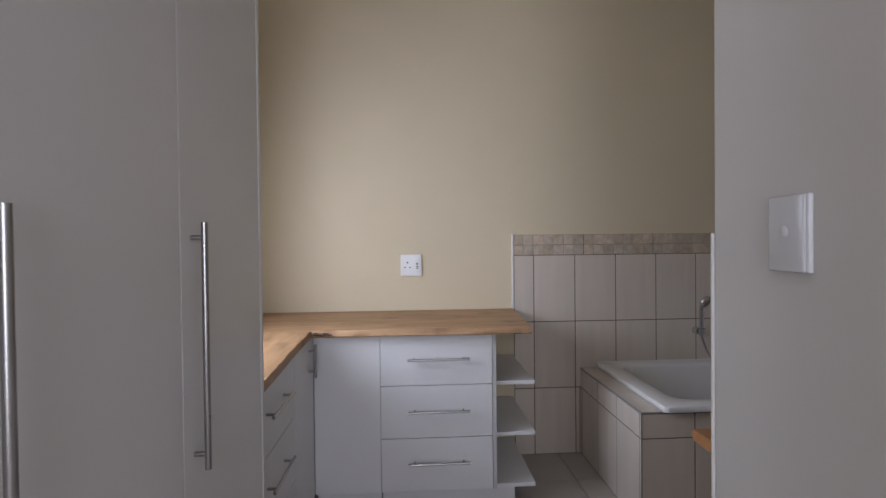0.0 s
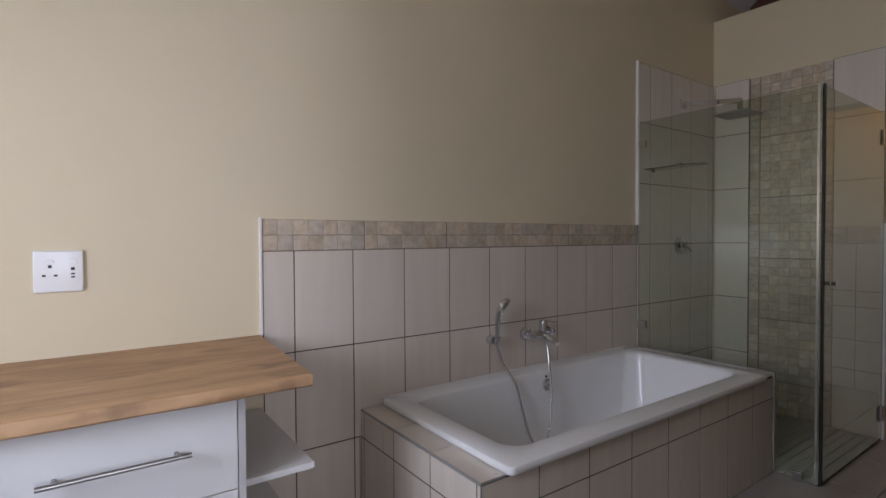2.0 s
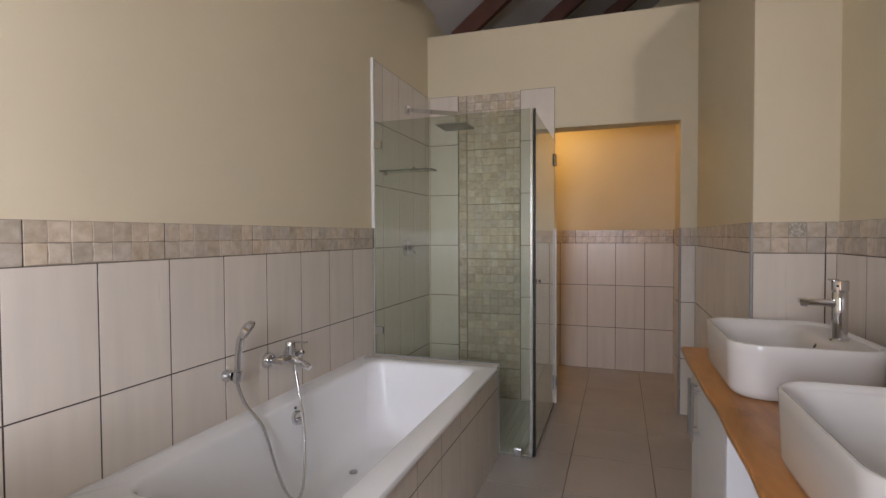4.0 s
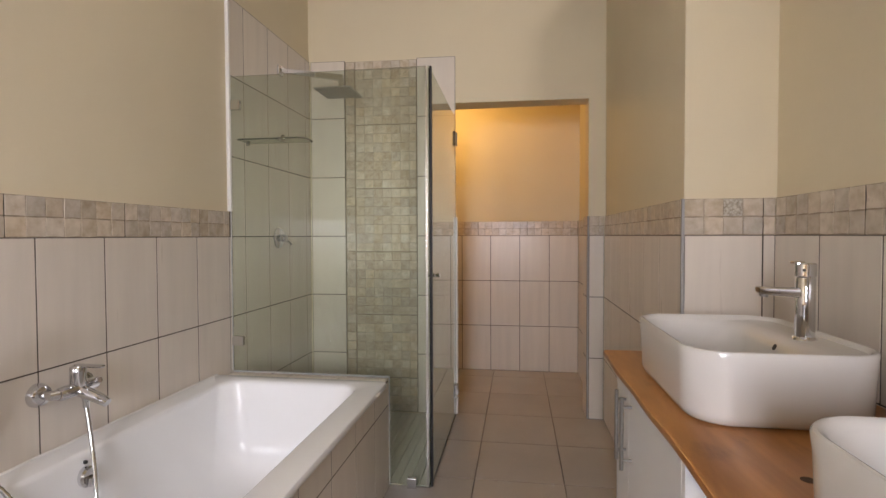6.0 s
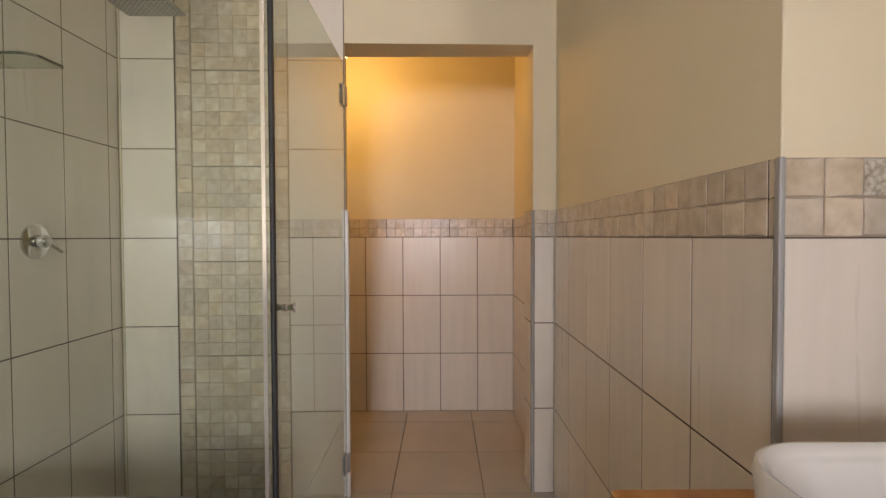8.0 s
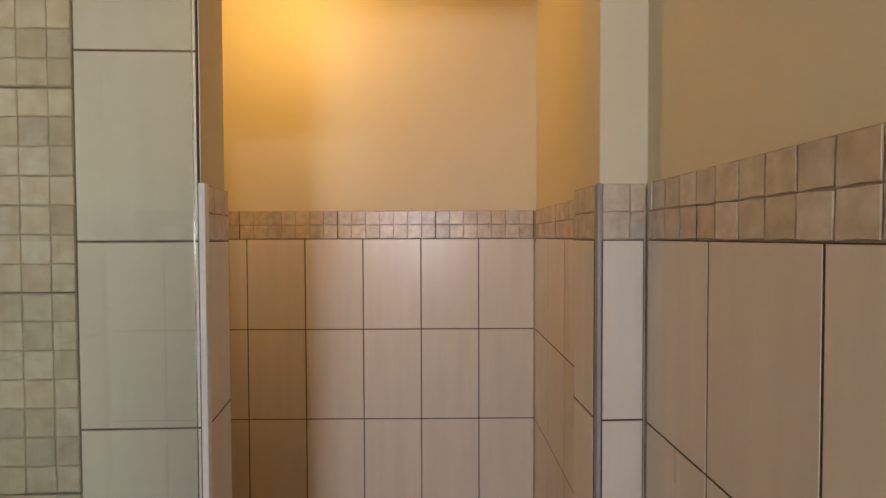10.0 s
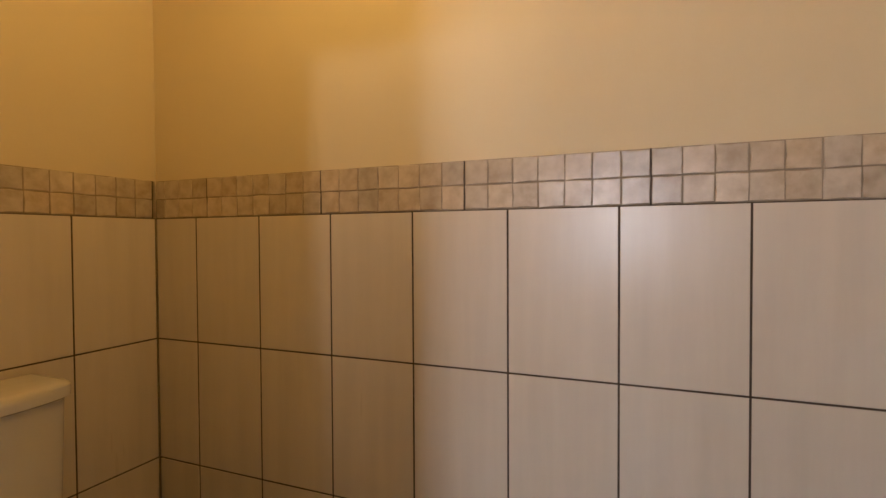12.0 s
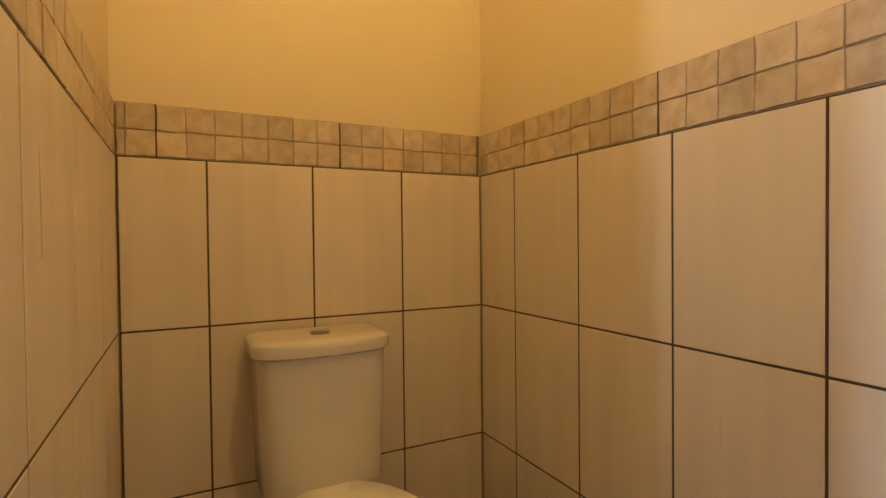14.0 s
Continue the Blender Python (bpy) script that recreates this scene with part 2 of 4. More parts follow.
def part(name, bm, mat, parent=None, label="", smooth=False):
    """Links a bmesh given in world places as one mesh object, under parent if there is one."""
    bmesh.ops.recalc_face_normals(bm, faces=bm.faces)
    me = bpy.data.meshes.new(name)
    bm.to_mesh(me)
    bm.free()
    me.materials.append(mat)
    ob = new(name, me)
    finish(ob, smooth)
    if parent is not None:
        ob.parent = parent
        if parent.parent is None:
            ob.matrix_parent_inverse = Matrix.Translation(-parent.location)
    if label:
        tagged(ob, label)
    return ob


def thing(name, place, label, category, group=""):
    ob = new(name)
    ob.location = place
    ob.empty_display_size = 0.1
    return tagged(ob, label, category, group)


def structure(name, bm, mat, label, category="wall", smooth=False):
    return tagged(part(name, bm, mat, None, "", smooth), label, category, "", "structure")


PIECES = {}


def tile_mesh(w, h, t, mat, bev=0.0008):
    key = ("tile", round(w, 4), round(h, 4), round(t, 4), mat.name)
    if key not in PIECES:
        bm = bmesh.new()

        def ring(y, s):
            return [(-w / 2 + s, y, -h / 2 + s), (w / 2 - s, y, -h / 2 + s), (w / 2 - s, y, h / 2 - s), (-w / 2 + s, y, h / 2 - s)]

        add_loft(bm, [ring(0, 0), ring(t - bev, 0), ring(t, bev)], cap0=False)
        bmesh.ops.recalc_face_normals(bm, faces=bm.faces)
        for f in bm.faces:
            if f.normal.y < -0.9:
                f.normal_flip()
        me = bpy.data.meshes.new("tile")
        bm.to_mesh(me)
        bm.free()
        me.materials.append(mat)
        PIECES[key] = me
    return PIECES[key]


def mosaic_mesh(w, h, t, variant):
    key = ("mosaic", round(w, 3), round(h, 3), variant)
    if key not in PIECES:
        rnd = random.Random(variant * 77 + 5)
        base = [(-.5, -.5), (0, -.5), (.5, -.5), (.5, 0), (.5, .5), (0, .5), (-.5, .5), (-.5, 0)]
        wob = [(a * w + rnd.uniform(-.0015, .0015), b * h + rnd.uniform(-.0015, .0015)) for a, b in base]
        tt = t + rnd.uniform(-0.0007, 0.0007)
        bm = bmesh.new()
        rings = [[(a, y, b) for a, b in ((p * s, q * s) for p, q in wob)] for y, s in ((0.004, 1.0), (tt - 0.0009, 1.0), (tt, 0.965))]
        add_loft(bm, rings, cap0=False)
        bmesh.ops.recalc_face_normals(bm, faces=bm.faces)
        me = bpy.data.meshes.new("mosaic_tile")
        bm.to_mesh(me)
        bm.free()
        me.materials.append(MOSAIC)
        PIECES[key] = me
    return PIECES[key]


class Face:
    """A wall face: origin on its tile backing, a level direction along it, and the way it looks."""

    def __init__(self, origin, along, out):
        self.o, self.u, self.n = Vector(origin), Vector(along).normalized(), Vector(out).normalized()
        self.turn = math.degrees(math.atan2(self.n.y, self.n.x)) - 90

    def at(self, u, z, d=0.0):
        return self.o + self.u * u + self.n * d + Vector((0, 0, z))

    def put(self, name, mesh, u, z, parent, d=0.0):
        ob = new(name, mesh)
        p = self.at(u, z, d)
        ob.parent = parent
        ob.matrix_basis = pose(p.x, p.y, p.z, 0, 0, self.turn)
        return ob

    def slab(self, bm, u0, u1, z0, z1, d0, d1, bev=0.0):
        """A box lying along this face, in world places."""
        tmp = box_bm((u0, d0, z0), (u1, d1, z1), bev)
        for v in tmp.verts:
            v.co = self.at(v.co.x, v.co.z, v.co.y)
        me = bpy.data.meshes.new("tmp")
        tmp.to_mesh(me)
        tmp.free()
        bm.from_mesh(me)
        bpy.data.meshes.remove(me)
        return bm


JOINT, TT, BACK = 0.0047, 0.009, 0.0081


def tiles(face, us, zs, parent, mat=None):
    """One tile in each cell between the joints us and zs, on a bed of grout."""
    mat = mat or TILE
    bed = bmesh.new()
    face.slab(bed, us[0], us[-1], zs[0], zs[-1], 0.0, BACK)
    part("grout", bed, GROUT, parent, "dark grout between the tiles")
    for a, b in zip(us, us[1:]):
        for c, d in zip(zs, zs[1:]):
            if b - a < 0.012 or d - c < 0.012:
                continue
            face.put("tile", tile_mesh(b - a - JOINT, d - c - JOINT, TT, mat), (a + b) / 2, (c + d) / 2, parent)


CELL = 0.0621


def mosaic(face, u0, u1, z0, z1, parent, ujoint=None, zjoint=None, seed=1, patterned=None):
    """Small uneven stones in sheets of seven by seven, with a wider joint between sheets."""
    rnd = random.Random(seed)
    bed = bmesh.new()
    face.slab(bed, u0, u1, z0, z1, 0.0, TT - 0.0024)
    part("grout", bed, MGROUT, parent, "grey-brown grout between the stones")
    seams, k = bmesh.new(), -60
    while (ujoint or u0) + k * CELL < u1 - 0.004:
        c = (ujoint or u0) + k * CELL
        if k % 7 == 0 and c > u0 + 0.004:
            face.slab(seams, c - 0.0021, c + 0.0021, z0, z1, 0.004, TT - 0.0015)
        k += 1
    if seams.verts:
        part("sheet_joint", seams, GROUT, parent, "dark joint between the mosaic sheets")
    else:
        seams.free()

    def cuts(a, b, joint):
        out, k = [], math.floor((a - joint) / CELL) - 1
        while joint + k * CELL < b:
            c, d = max(a, joint + k * CELL), min(b, joint + (k + 1) * CELL)
            if d - c > 0.012:
                out.append((c + (0.0022 if k % 7 == 0 else 0.0014), d - (0.0022 if k % 7 == 6 else 0.0014)))
            k += 1
        return out

    for c, d in cuts(z0, z1, z0 if zjoint is None else zjoint):
        for a, b in cuts(u0, u1, u0 if ujoint is None else ujoint):
            stone = face.put("mosaic_tile", mosaic_mesh(round(b - a, 3), round(d - c, 3), TT, rnd.randrange(5)), (a + b) / 2, (c + d) / 2, parent)
            if patterned and a < patterned[0] < b and c < patterned[1] < d:
                stone.data = stone.data.copy()
                stone.data.materials[0] = FLORAL


def grid(lo, hi, joint, step):
    """Joint places from lo to hi with one at joint."""
    out, k = [lo], math.ceil((lo - joint) / step)
    while joint + k * step < hi - 0.012:
        if joint + k * step > lo + 0.012:
            out.append(joint + k * step)
        k += 1
    return out + [hi]


ROW = 0.403
R1, R2, R3, RB = ROW, 2 * ROW, 3 * ROW, 1.333
SHOWER_TOP = 2.405

# ---- the large structure ----
XW, YN = -1.05, 3.009  # plaster faces of the west and north walls
lawn = bmesh.new()
add_box(lawn, (-60, -60, -0.5), (60, 60, -0.2))
structure("ground", lawn, GRASS, "green lawn outside the house", "ground")
structure("floor", box_bm((-1.35, -2.1, -0.2), (8.4, 3.2, -0.009)), FGROUT, "floor bedding under greige tiles", "floor")
FLOOR = bpy.data.objects["floor"]

structure("wall_north", add_box(box_bm((-1.2, YN, -0.2), (4.2, 3.2, 3.5)), (4.2, 3.037, -0.2), (8.4, 3.2, 3.5)), CREAM, "cream painted north wall behind the bath")
ww = bmesh.new()
for lo, hi in (((-2.1, -0.2), (GABLE[0], 5.2)), ((GABLE[0], -0.2), (GABLE[1], GABLE[2])), ((GABLE[0], GABLE[3]), (GABLE[1], 5.2)), ((GABLE[1], -0.2), (WIN[0], 5.2)), ((WIN[1], -0.2), (YN, 5.2)), ((WIN[0], -0.2), (WIN[1], WIN[2])), ((WIN[0], WIN[3]), (WIN[1], 5.2))):
    add_box(ww, (-1.2, lo[0], lo[1]), (XW, hi[0], hi[1]))
structure("wall_west", ww, CREAM, "cream painted west wall with two windows")
ws = bmesh.new()
for lo, hi in (((-1.2, -0.2), (-0.35, 5.2)), ((0.55, -0.2), (8.4, 5.2)), ((-0.35, -0.2), (0.55, 0.7)), ((-0.35, 2.3), (0.55, 5.2))):
    add_box(ws, (lo[0], -2.1, lo[1]), (hi[0], -2.0, hi[1]))
structure("wall_south", ws, CREAM, "plain cream wall with a window closing the passage")
# Unseen east wall added so sky light cannot leak in under the roof.
structure("wall_outer_east", box_bm((8.3, -2.0, -0.2), (8.4, 3.041, 5.2)), CREAM, "unseen plain cream wall added to shut out the sky")
WALL_PASSAGE = structure("wall_passage", box_bm((0.622, -2.0, -0.009), (0.735, 0.991, 3.0), 0.004), PASSAGE, "pale grey-white passage wall with a light switch")
WALL_VANITY = structure("wall_vanity", box_bm((0.735, 0.58, -0.009), (2.544, 0.719, 3.0)), CREAM, "cream wall of the vanity alcove with tiles below")
WALL_PIER = structure("wall_pier", box_bm((2.544, 0.58, -0.009), (4.244, 1.013, 3.0), 0.003), CREAM, "cream projecting wall with tiles below")
WALL_WC_SOUTH = structure("wall_wc_south", box_bm((4.244, 0.58, -0.009), (5.36, 1.046, 2.9)), CREAM, "cream south wall of the toilet room")
WALL_WC_EAST = structure("wall_wc_east", box_bm((5.209, 1.046, -0.009), (5.36, 3.037, 2.9)), CREAM, "cream end wall of the toilet room")
WALL_NORTH = bpy.data.objects["wall_north"]

# the east wall stands slightly askew; u runs south from the north-east corner
EAST = Face((4.029, 3.0, 0), (0.0335, -1.0, 0), (-1.0, -0.0335, 0))
U0, U1, U2 = 1.012, 1.88, 1.99  # doorway's north jamb, south jamb, end
HEAD, ETOP, EX = 2.098, 2.9, 4.244
JA, JB = EAST.at(U0 - 0.002, 0), Vector((EX, 2.018, 0))  # splayed north jamb


def prism(bm, plan, z0, z1):
    return add_loft(bm, [[(p[0], p[1], z) for p in plan] for z in (z0, z1)])


we = bmesh.new()
corner, jamb_s, end_s = EAST.at(-0.04, 0), EAST.at(U1, 0), EAST.at(U2, 0)
prism(we, [corner, JA, JB, (EX - 0.0145, corner.y)], -0.009, ETOP)
prism(we, [JA, jamb_s, (EX, jamb_s.y), JB], HEAD, ETOP)
prism(we, [jamb_s, end_s, (EX, end_s.y), (EX, jamb_s.y)], -0.009, ETOP)
WALL_EAST = structure("wall_east", we, CREAM, "cream wall with a doorway to the toilet room")
# Unseen slab added to keep the bulb's warm light bouncing inside.
structure("ceiling_wc", box_bm((4.25, 1.0, 2.62), (5.3, 3.05, 2.72)), CREAM, "unseen cream ceiling added over the toilet room to hold in warm light", "ceiling")

SLOPE, CZ = 0.78, 3.16
ce = bmesh.new()
ridge = 0.5
prof = [(3.25, CZ - 0.25 * SLOPE), (ridge, CZ + SLOPE * (3 - ridge)), (-2.2, CZ + SLOPE * (3 - ridge) - SLOPE * (ridge + 2.2))]
add_loft(ce, [[(x, y, z) for y, z in prof] + [(x, y, z + 0.12) for y, z in prof[::-1]] for x in (-1.3, 8.5)])
structure("ceiling", ce, BOARD, "pale grey-white sloping ceiling boards between rafters", "ceiling")


def rafter(x):
    w, d, n = 0.07, 0.2, 14
    bm = bmesh.new()
    rings = []
    for i in range(n + 1):
        y = 3.0 + (ridge - 3.0) * i / n
        z = CZ + SLOPE * (3 - y) - 0.004
        wob = 0.004 * math.sin(i * 1.7 + x)
        c = 0.006
        rings.append([(x - w / 2, y, z), (x - w / 2, y, z - d + c + wob), (x - w / 2 + c, y, z - d + wob), (x + w / 2 - c, y, z - d + wob), (x + w / 2, y, z - d + c + wob), (x + w / 2, y, z)])
    add_loft(bm, rings)
    ob = part("rafter", bm, RAFTER, None, smooth=False)
    return tagged(ob, "dark red-brown stained timber rafter under the ceiling", "rafter", "rafters", "structure")


for i in range(7):
    rafter(-0.16 + 1.2 * i)

# window over the west worktop
def framed_window(name, w, label):
    wf = thing(name, (-1.12, (w[0] + w[1]) / 2, w[2]), label, "window")
    wf["kind"] = "structure"
    fr = bmesh.new()
    for lo, hi in (((w[0], w[2]), (w[0] + 0.05, w[3])), ((w[1] - 0.05, w[2]), (w[1], w[3])), ((w[0] + 0.05, w[2]), (w[1] - 0.05, w[2] + 0.05)), ((w[0] + 0.05, w[3] - 0.05), (w[1] - 0.05, w[3])), (((w[0] + w[1]) / 2 - 0.025, w[2] + 0.05), ((w[0] + w[1]) / 2 + 0.025, w[3] - 0.05))):
        add_box(fr, (-1.15, lo[0], lo[1]), (-1.1, hi[0], hi[1]), 0.004)
    part("window_frame", fr, WHITETRIM, wf)
    for a, b in ((w[0] + 0.05, (w[0] + w[1]) / 2 - 0.025), ((w[0] + w[1]) / 2 + 0.025, w[1] - 0.05)):
        pn = part("pane", box_bm((-1.128, a, w[2] + 0.05), (-1.122, b, w[3] - 0.05)), PANE, wf)
        pn.visible_shadow = False
    part("window_sill", box_bm((-1.15, w[0] + 0.002, w[2] - 0.0), (-1.06, w[1] - 0.002, w[2] + 0.012), 0.003), WHITETRIM, wf)


framed_window("window_1", WIN, "white framed window over the worktop")
framed_window("window_2", GABLE, "small white framed window high in the gable")

# white and grey trims at the tiles' ends
trims = [
    ("tile_trim", (0.614, 2.996, 0.89), (0.6245, YN, 1.338), WHITETRIM, "white strip ending the bath wall tiles"),
    ("tile_trim", (3.024, 2.990, 1.336), (3.040, YN, SHOWER_TOP + 0.004), WHITETRIM, "white strip ending the tall shower tiles"),
    ("tile_trim", (2.531, 1.0135, -0.005), (2.545, 1.0235, 1.334), TRIM, "grey metal strip on the tiled corner"),
    ("tile_trim", (0.6185, 0.9915, -0.005), (0.738, 0.9995, 1.306), WHITETRIM, "white tiled end of the passage wall"),
]
for nm, lo, hi, mt, lb in trims:
    tagged(part(nm, box_bm(lo, hi, 0.0025), mt), lb, "trim", "", "structure")
jt = bmesh.new()
EAST.slab(jt, U0 - 0.004, U0 + 0.010, 0, 1.334, -0.0105, 0.0105, 0.002)
tagged(part("tile_trim", jt, WHITETRIM), "pale strip on the doorway's tiled corner", "trim", "", "structure")
jt = bmesh.new()
EAST.slab(jt, U1 - 0.0075, U1 + 0.002, 0, 1.334, -0.0105, 0.0105, 0.002)
tagged(part("tile_trim", jt, TRIM), "grey strip on the doorway's tiled corner", "trim", "", "structure")


# ---- fittings used in several places ----
def bar_handle(parent, a, b, out, r=0.006, off=0.032, name="handle"):
    """A round steel bar on two posts; a and b are its ends, out the way from the door."""
    a, b, out = Vector(a), Vector(b), Vector(out)
    bm = bmesh.new()
    add_tube(bm, [a, a + (b - a) * 0.5, b], r)
    d = (b - a).normalized()
    for p in (a + d * 0.03, b - d * 0.03):
        add_tube(bm, [p - out * off, p - out * off * 0.5, p], r * 0.75, 10)
    return part(name, bm, STEEL, parent, "brushed steel bar handle", True)


# ---- passage: wardrobe and switch ----
XF = -0.415


def wardrobe():
    root = thing("wardrobe", (-0.72, 0.0, 0), "tall pale grey fitted wardrobe with long steel handles", "wardrobe")
    part("body", box_bm((XW + 0.002, -1.86, 0.08), (XF - 0.02, 1.468, 2.45)), CARCASE, root)
    part("plinth", box_bm((XW + 0.002, -1.86, -0.0), (XF - 0.06, 1.45, 0.078)), CARCASE, root)
    part("end_panel", box_bm((XW + 0.002, 1.4685, 0.0), (XF + 0.002, 1.486, 2.45), 0.001), WARDROBE, root)
    for k in range(7):
        y1 = 1.466 - 0.480 * k
        y0 = y1 - 0.477
        door = part("door", box_bm((XF - 0.0185, y0, 0.085), (XF, y1, 2.445), 0.0015), WARDROBE, root)
        bar_handle(door, (XF + 0.026, y0 + 0.044, 0.850), (XF + 0.026, y0 + 0.044, 1.337), (1, 0, 0), 0.0065, 0.026)


wardrobe()


def light_switch():
    root = thing("light_switch", (0.622, 0.778, 1.24), "white glossy light switch on the passage wall", "switch")
    part("plate", box_bm((0.6125, 0.740, 1.240), (0.6215, 0.822, 1.362), 0.003, 3), SWITCH, root, smooth=True)
    part("cover", box_bm((0.6085, 0.7455, 1.2405), (0.6130, 0.8215, 1.3615), 0.0035, 4), SWITCH, root, smooth=True)
    part("rocker", tube_bm([(0.6088, 0.786, 1.304), (0.6075, 0.786, 1.304), (0.6065, 0.786, 1.304)], [0.0085, 0.0085, 0.0065], 20), SWITCH, root, smooth=True)


light_switch()


# ---- worktop corner ----
def worktop():
    """One L of oiled timber with an uneven front edge."""
    root = thing("worktop", (-0.3, 2.6, 0.855), "L-shaped oiled oak worktop with live front edge and knots", "worktop")
    z0, z1 = 0.856, 0.889

    rnd = random.Random(12)

    def slab(line_front, line_back, name, mat):
        """A sawn plank whose front keeps a rough, slightly chipped face."""
        bm = bmesh.new()
        rings = []
        top = low = 0.0
        for f, b in zip(line_front, line_back):
            f, b = Vector((*f, 0)), Vector((*b, 0))
            d = (b - f).normalized()
            top = 0.55 * top + rnd.uniform(0, 0.0022) + (0.004 if rnd.random() < 0.10 else 0)
            low = 0.6 * low + rnd.uniform(0, 0.0018)
            mid = rnd.uniform(0, 0.0007)
            rings.append([p + Vector((0, 0, z)) for p, z in ((b, z0), (f + d * (0.003 + low * 0.7), z0), (f + d * mid, z0 + 0.005), (f + d * (0.0005 + top * 0.3), z1 - 0.003 - top * 0.9), (f + d * (0.0025 + top), z1), (b, z1))])
        add_loft(bm, rings)
        part(name, bm, mat, root, smooth=True)

    n = 84
    front, back = [], []
    for i in range(n + 1):
        s = i / n
        x = -0.452 + s * (0.577 + 0.452)
        front.append((x, 2.353 + 0.004 * math.sin(6 * s) + 0.002 * math.sin(23 * s)))
        back.append((-0.452 + s * (0.614 + 0.452), YN - 0.001))
    slab(front, back, "board", OAK_X)
    front, back = [], []
    for i in range(n + 1):
        s = i / n
        y = 1.489 + s * (2.353 - 1.489)
        front.append((-0.418 - 0.034 * s + 0.0015 * math.sin(8 * s), y))
        back.append((XW + 0.001, y))
    slab(front, back, "board", OAK_Y)
    part("board", box_bm((XW + 0.001, 2.3535, z0), (-0.4525, YN - 0.001, z1)), OAK_X, root)
    bk = bmesh.new()
    pts = [(-0.445 + 0.010 * i, 2.349 + 0.001 * math.sin(i * 2.1), 0.873 + 0.0025 * math.sin(i * 1.3)) for i in range(10)]
    add_tube(bk, pts, [0.003, 0.007, 0.008, 0.006, 0.007, 0.008, 0.006, 0.005, 0.004, 0.002], 8)
    part("bark", bk, BARK, root, "dark bark left on the timber's edge")


worktop()


def drawer_unit():
    root = thing("drawer_unit", (0.13, 2.7, 0), "white three-drawer cabinet under the oak worktop", "drawer cabinet", "worktop cabinets")
    part("body", add_box(add_box(box_bm((-0.138, 2.42, 0.10), (0.394, 2.98, 0.852)), (0.396, 2.402, 0.10), (0.414, 2.98, 0.854)), (-0.1425, 2.404, 0.10), (-0.1395, 2.43, 0.852)), CARCASE, root)
    part("plinth", box_bm((-0.138, 2.455, 0.0), (0.51, 2.475, 0.098)), MELAMINE, root)
    for z0, z1, hz in ((0.6115, 0.851, 0.738), (0.3595, 0.608, 0.490), (0.103, 0.356, 0.243)):
        d = part("drawer_front", box_bm((-0.1395, 2.401, z0), (0.394, 2.419, z1), 0.0015), MELAMINE, root)
        bar_handle(d, (-0.012, 2.369, hz), (0.282, 2.369, hz), (0, -1, 0))


drawer_unit()


def corner_cabinet():
    root = thing("corner_cabinet", (-0.6, 2.6, 0), "white corner cabinet with plain door under the oak worktop", "cabinet", "worktop cabinets")
    part("body", box_bm((-1.03, 2.42, 0.10), (-0.145, 2.98, 0.852)), CARCASE, root)
    part("plinth", box_bm((-0.45, 2.456, 0.0), (-0.145, 2.475, 0.098)), MELAMINE, root)
    part("door", box_bm((-0.452, 2.402, 0.103), (-0.1435, 2.4195, 0.851), 0.0015), MELAMINE, root)


corner_cabinet()


def west_cabinet():
    root = thing("west_cabinet", (-0.75, 1.9, 0), "white cabinet with drawers and narrow door under the worktop", "drawer cabinet", "worktop cabinets")
    xf = -0.4545
    part("body", box_bm((-1.03, 1.49, 0.10), (xf - 0.0195, 2.398, 0.852)), CARCASE, root)
    part("plinth", box_bm((xf - 0.07, 1.49, 0.0), (xf - 0.05, 2.45, 0.098)), MELAMINE, root)
    for z0, z1, hz in ((0.6115, 0.851, 0.747), (0.3595, 0.608, 0.508), (0.103, 0.356, 0.255)):
        d = part("drawer_front", box_bm((xf - 0.0185, 1.492, z0), (xf, 2.03, z1), 0.0015), MELAMINE, root)
        bar_handle(d, (xf + 0.032, 1.615, hz), (xf + 0.032, 1.885, hz), (1, 0, 0))
    d = part("door", box_bm((xf - 0.0185, 2.034, 0.103), (xf, 2.396, 0.851), 0.0015), MELAMINE, root)
    bar_handle(d, (xf + 0.030, 2.300, 0.688), (xf + 0.030, 2.300, 0.838), (1, 0, 0))


west_cabinet()


def end_shelves():
    root = thing("end_shelf_unit", (0.5, 2.7, 0.1), "open white end shelves beside the drawer cabinet", "shelf")
    for z in (0.103, 0.356, 0.606):
        part("shelf", box_bm((0.4145, 2.425, z - 0.009), (0.607, 2.985, z + 0.009), 0.001), MELAMINE, root)


end_shelves()


def socket():
    root = thing("wall_socket", (0.009, YN, 1.09), "white square wall socket with switch above the worktop", "socket")
    y = YN - 0.0005
    part("plate", box_bm((-0.054, y - 0.011, 1.094), (0.071, y, 1.222), 0.004, 3), PLASTIC, root, smooth=True)
    hz = 1.150
    for dx, dz, w, h in ((-0.021, 0.024, 0.009, 0.009), (-0.036, -0.004, 0.009, 0.006), (-0.007, -0.004, 0.009, 0.006), (0.036, 0.016, 0.010, 0.009), (0.036, 0.0, 0.010, 0.005), (0.036, -0.010, 0.010, 0.005)):
        part("pin_hole", box_bm((0.008 + dx - w / 2, y - 0.0118, hz + dz - h / 2), (0.008 + dx + w / 2, y - 0.0108, hz + dz + h / 2)), DARK, root)
    for dx in (-0.021, 0.036):
        part("rocker", box_bm((0.008 + dx - 0.010, y - 0.0145, hz + 0.034), (0.008 + dx + 0.010, y - 0.0105, hz + 0.045), 0.001), PLASTIC, root)


socket()


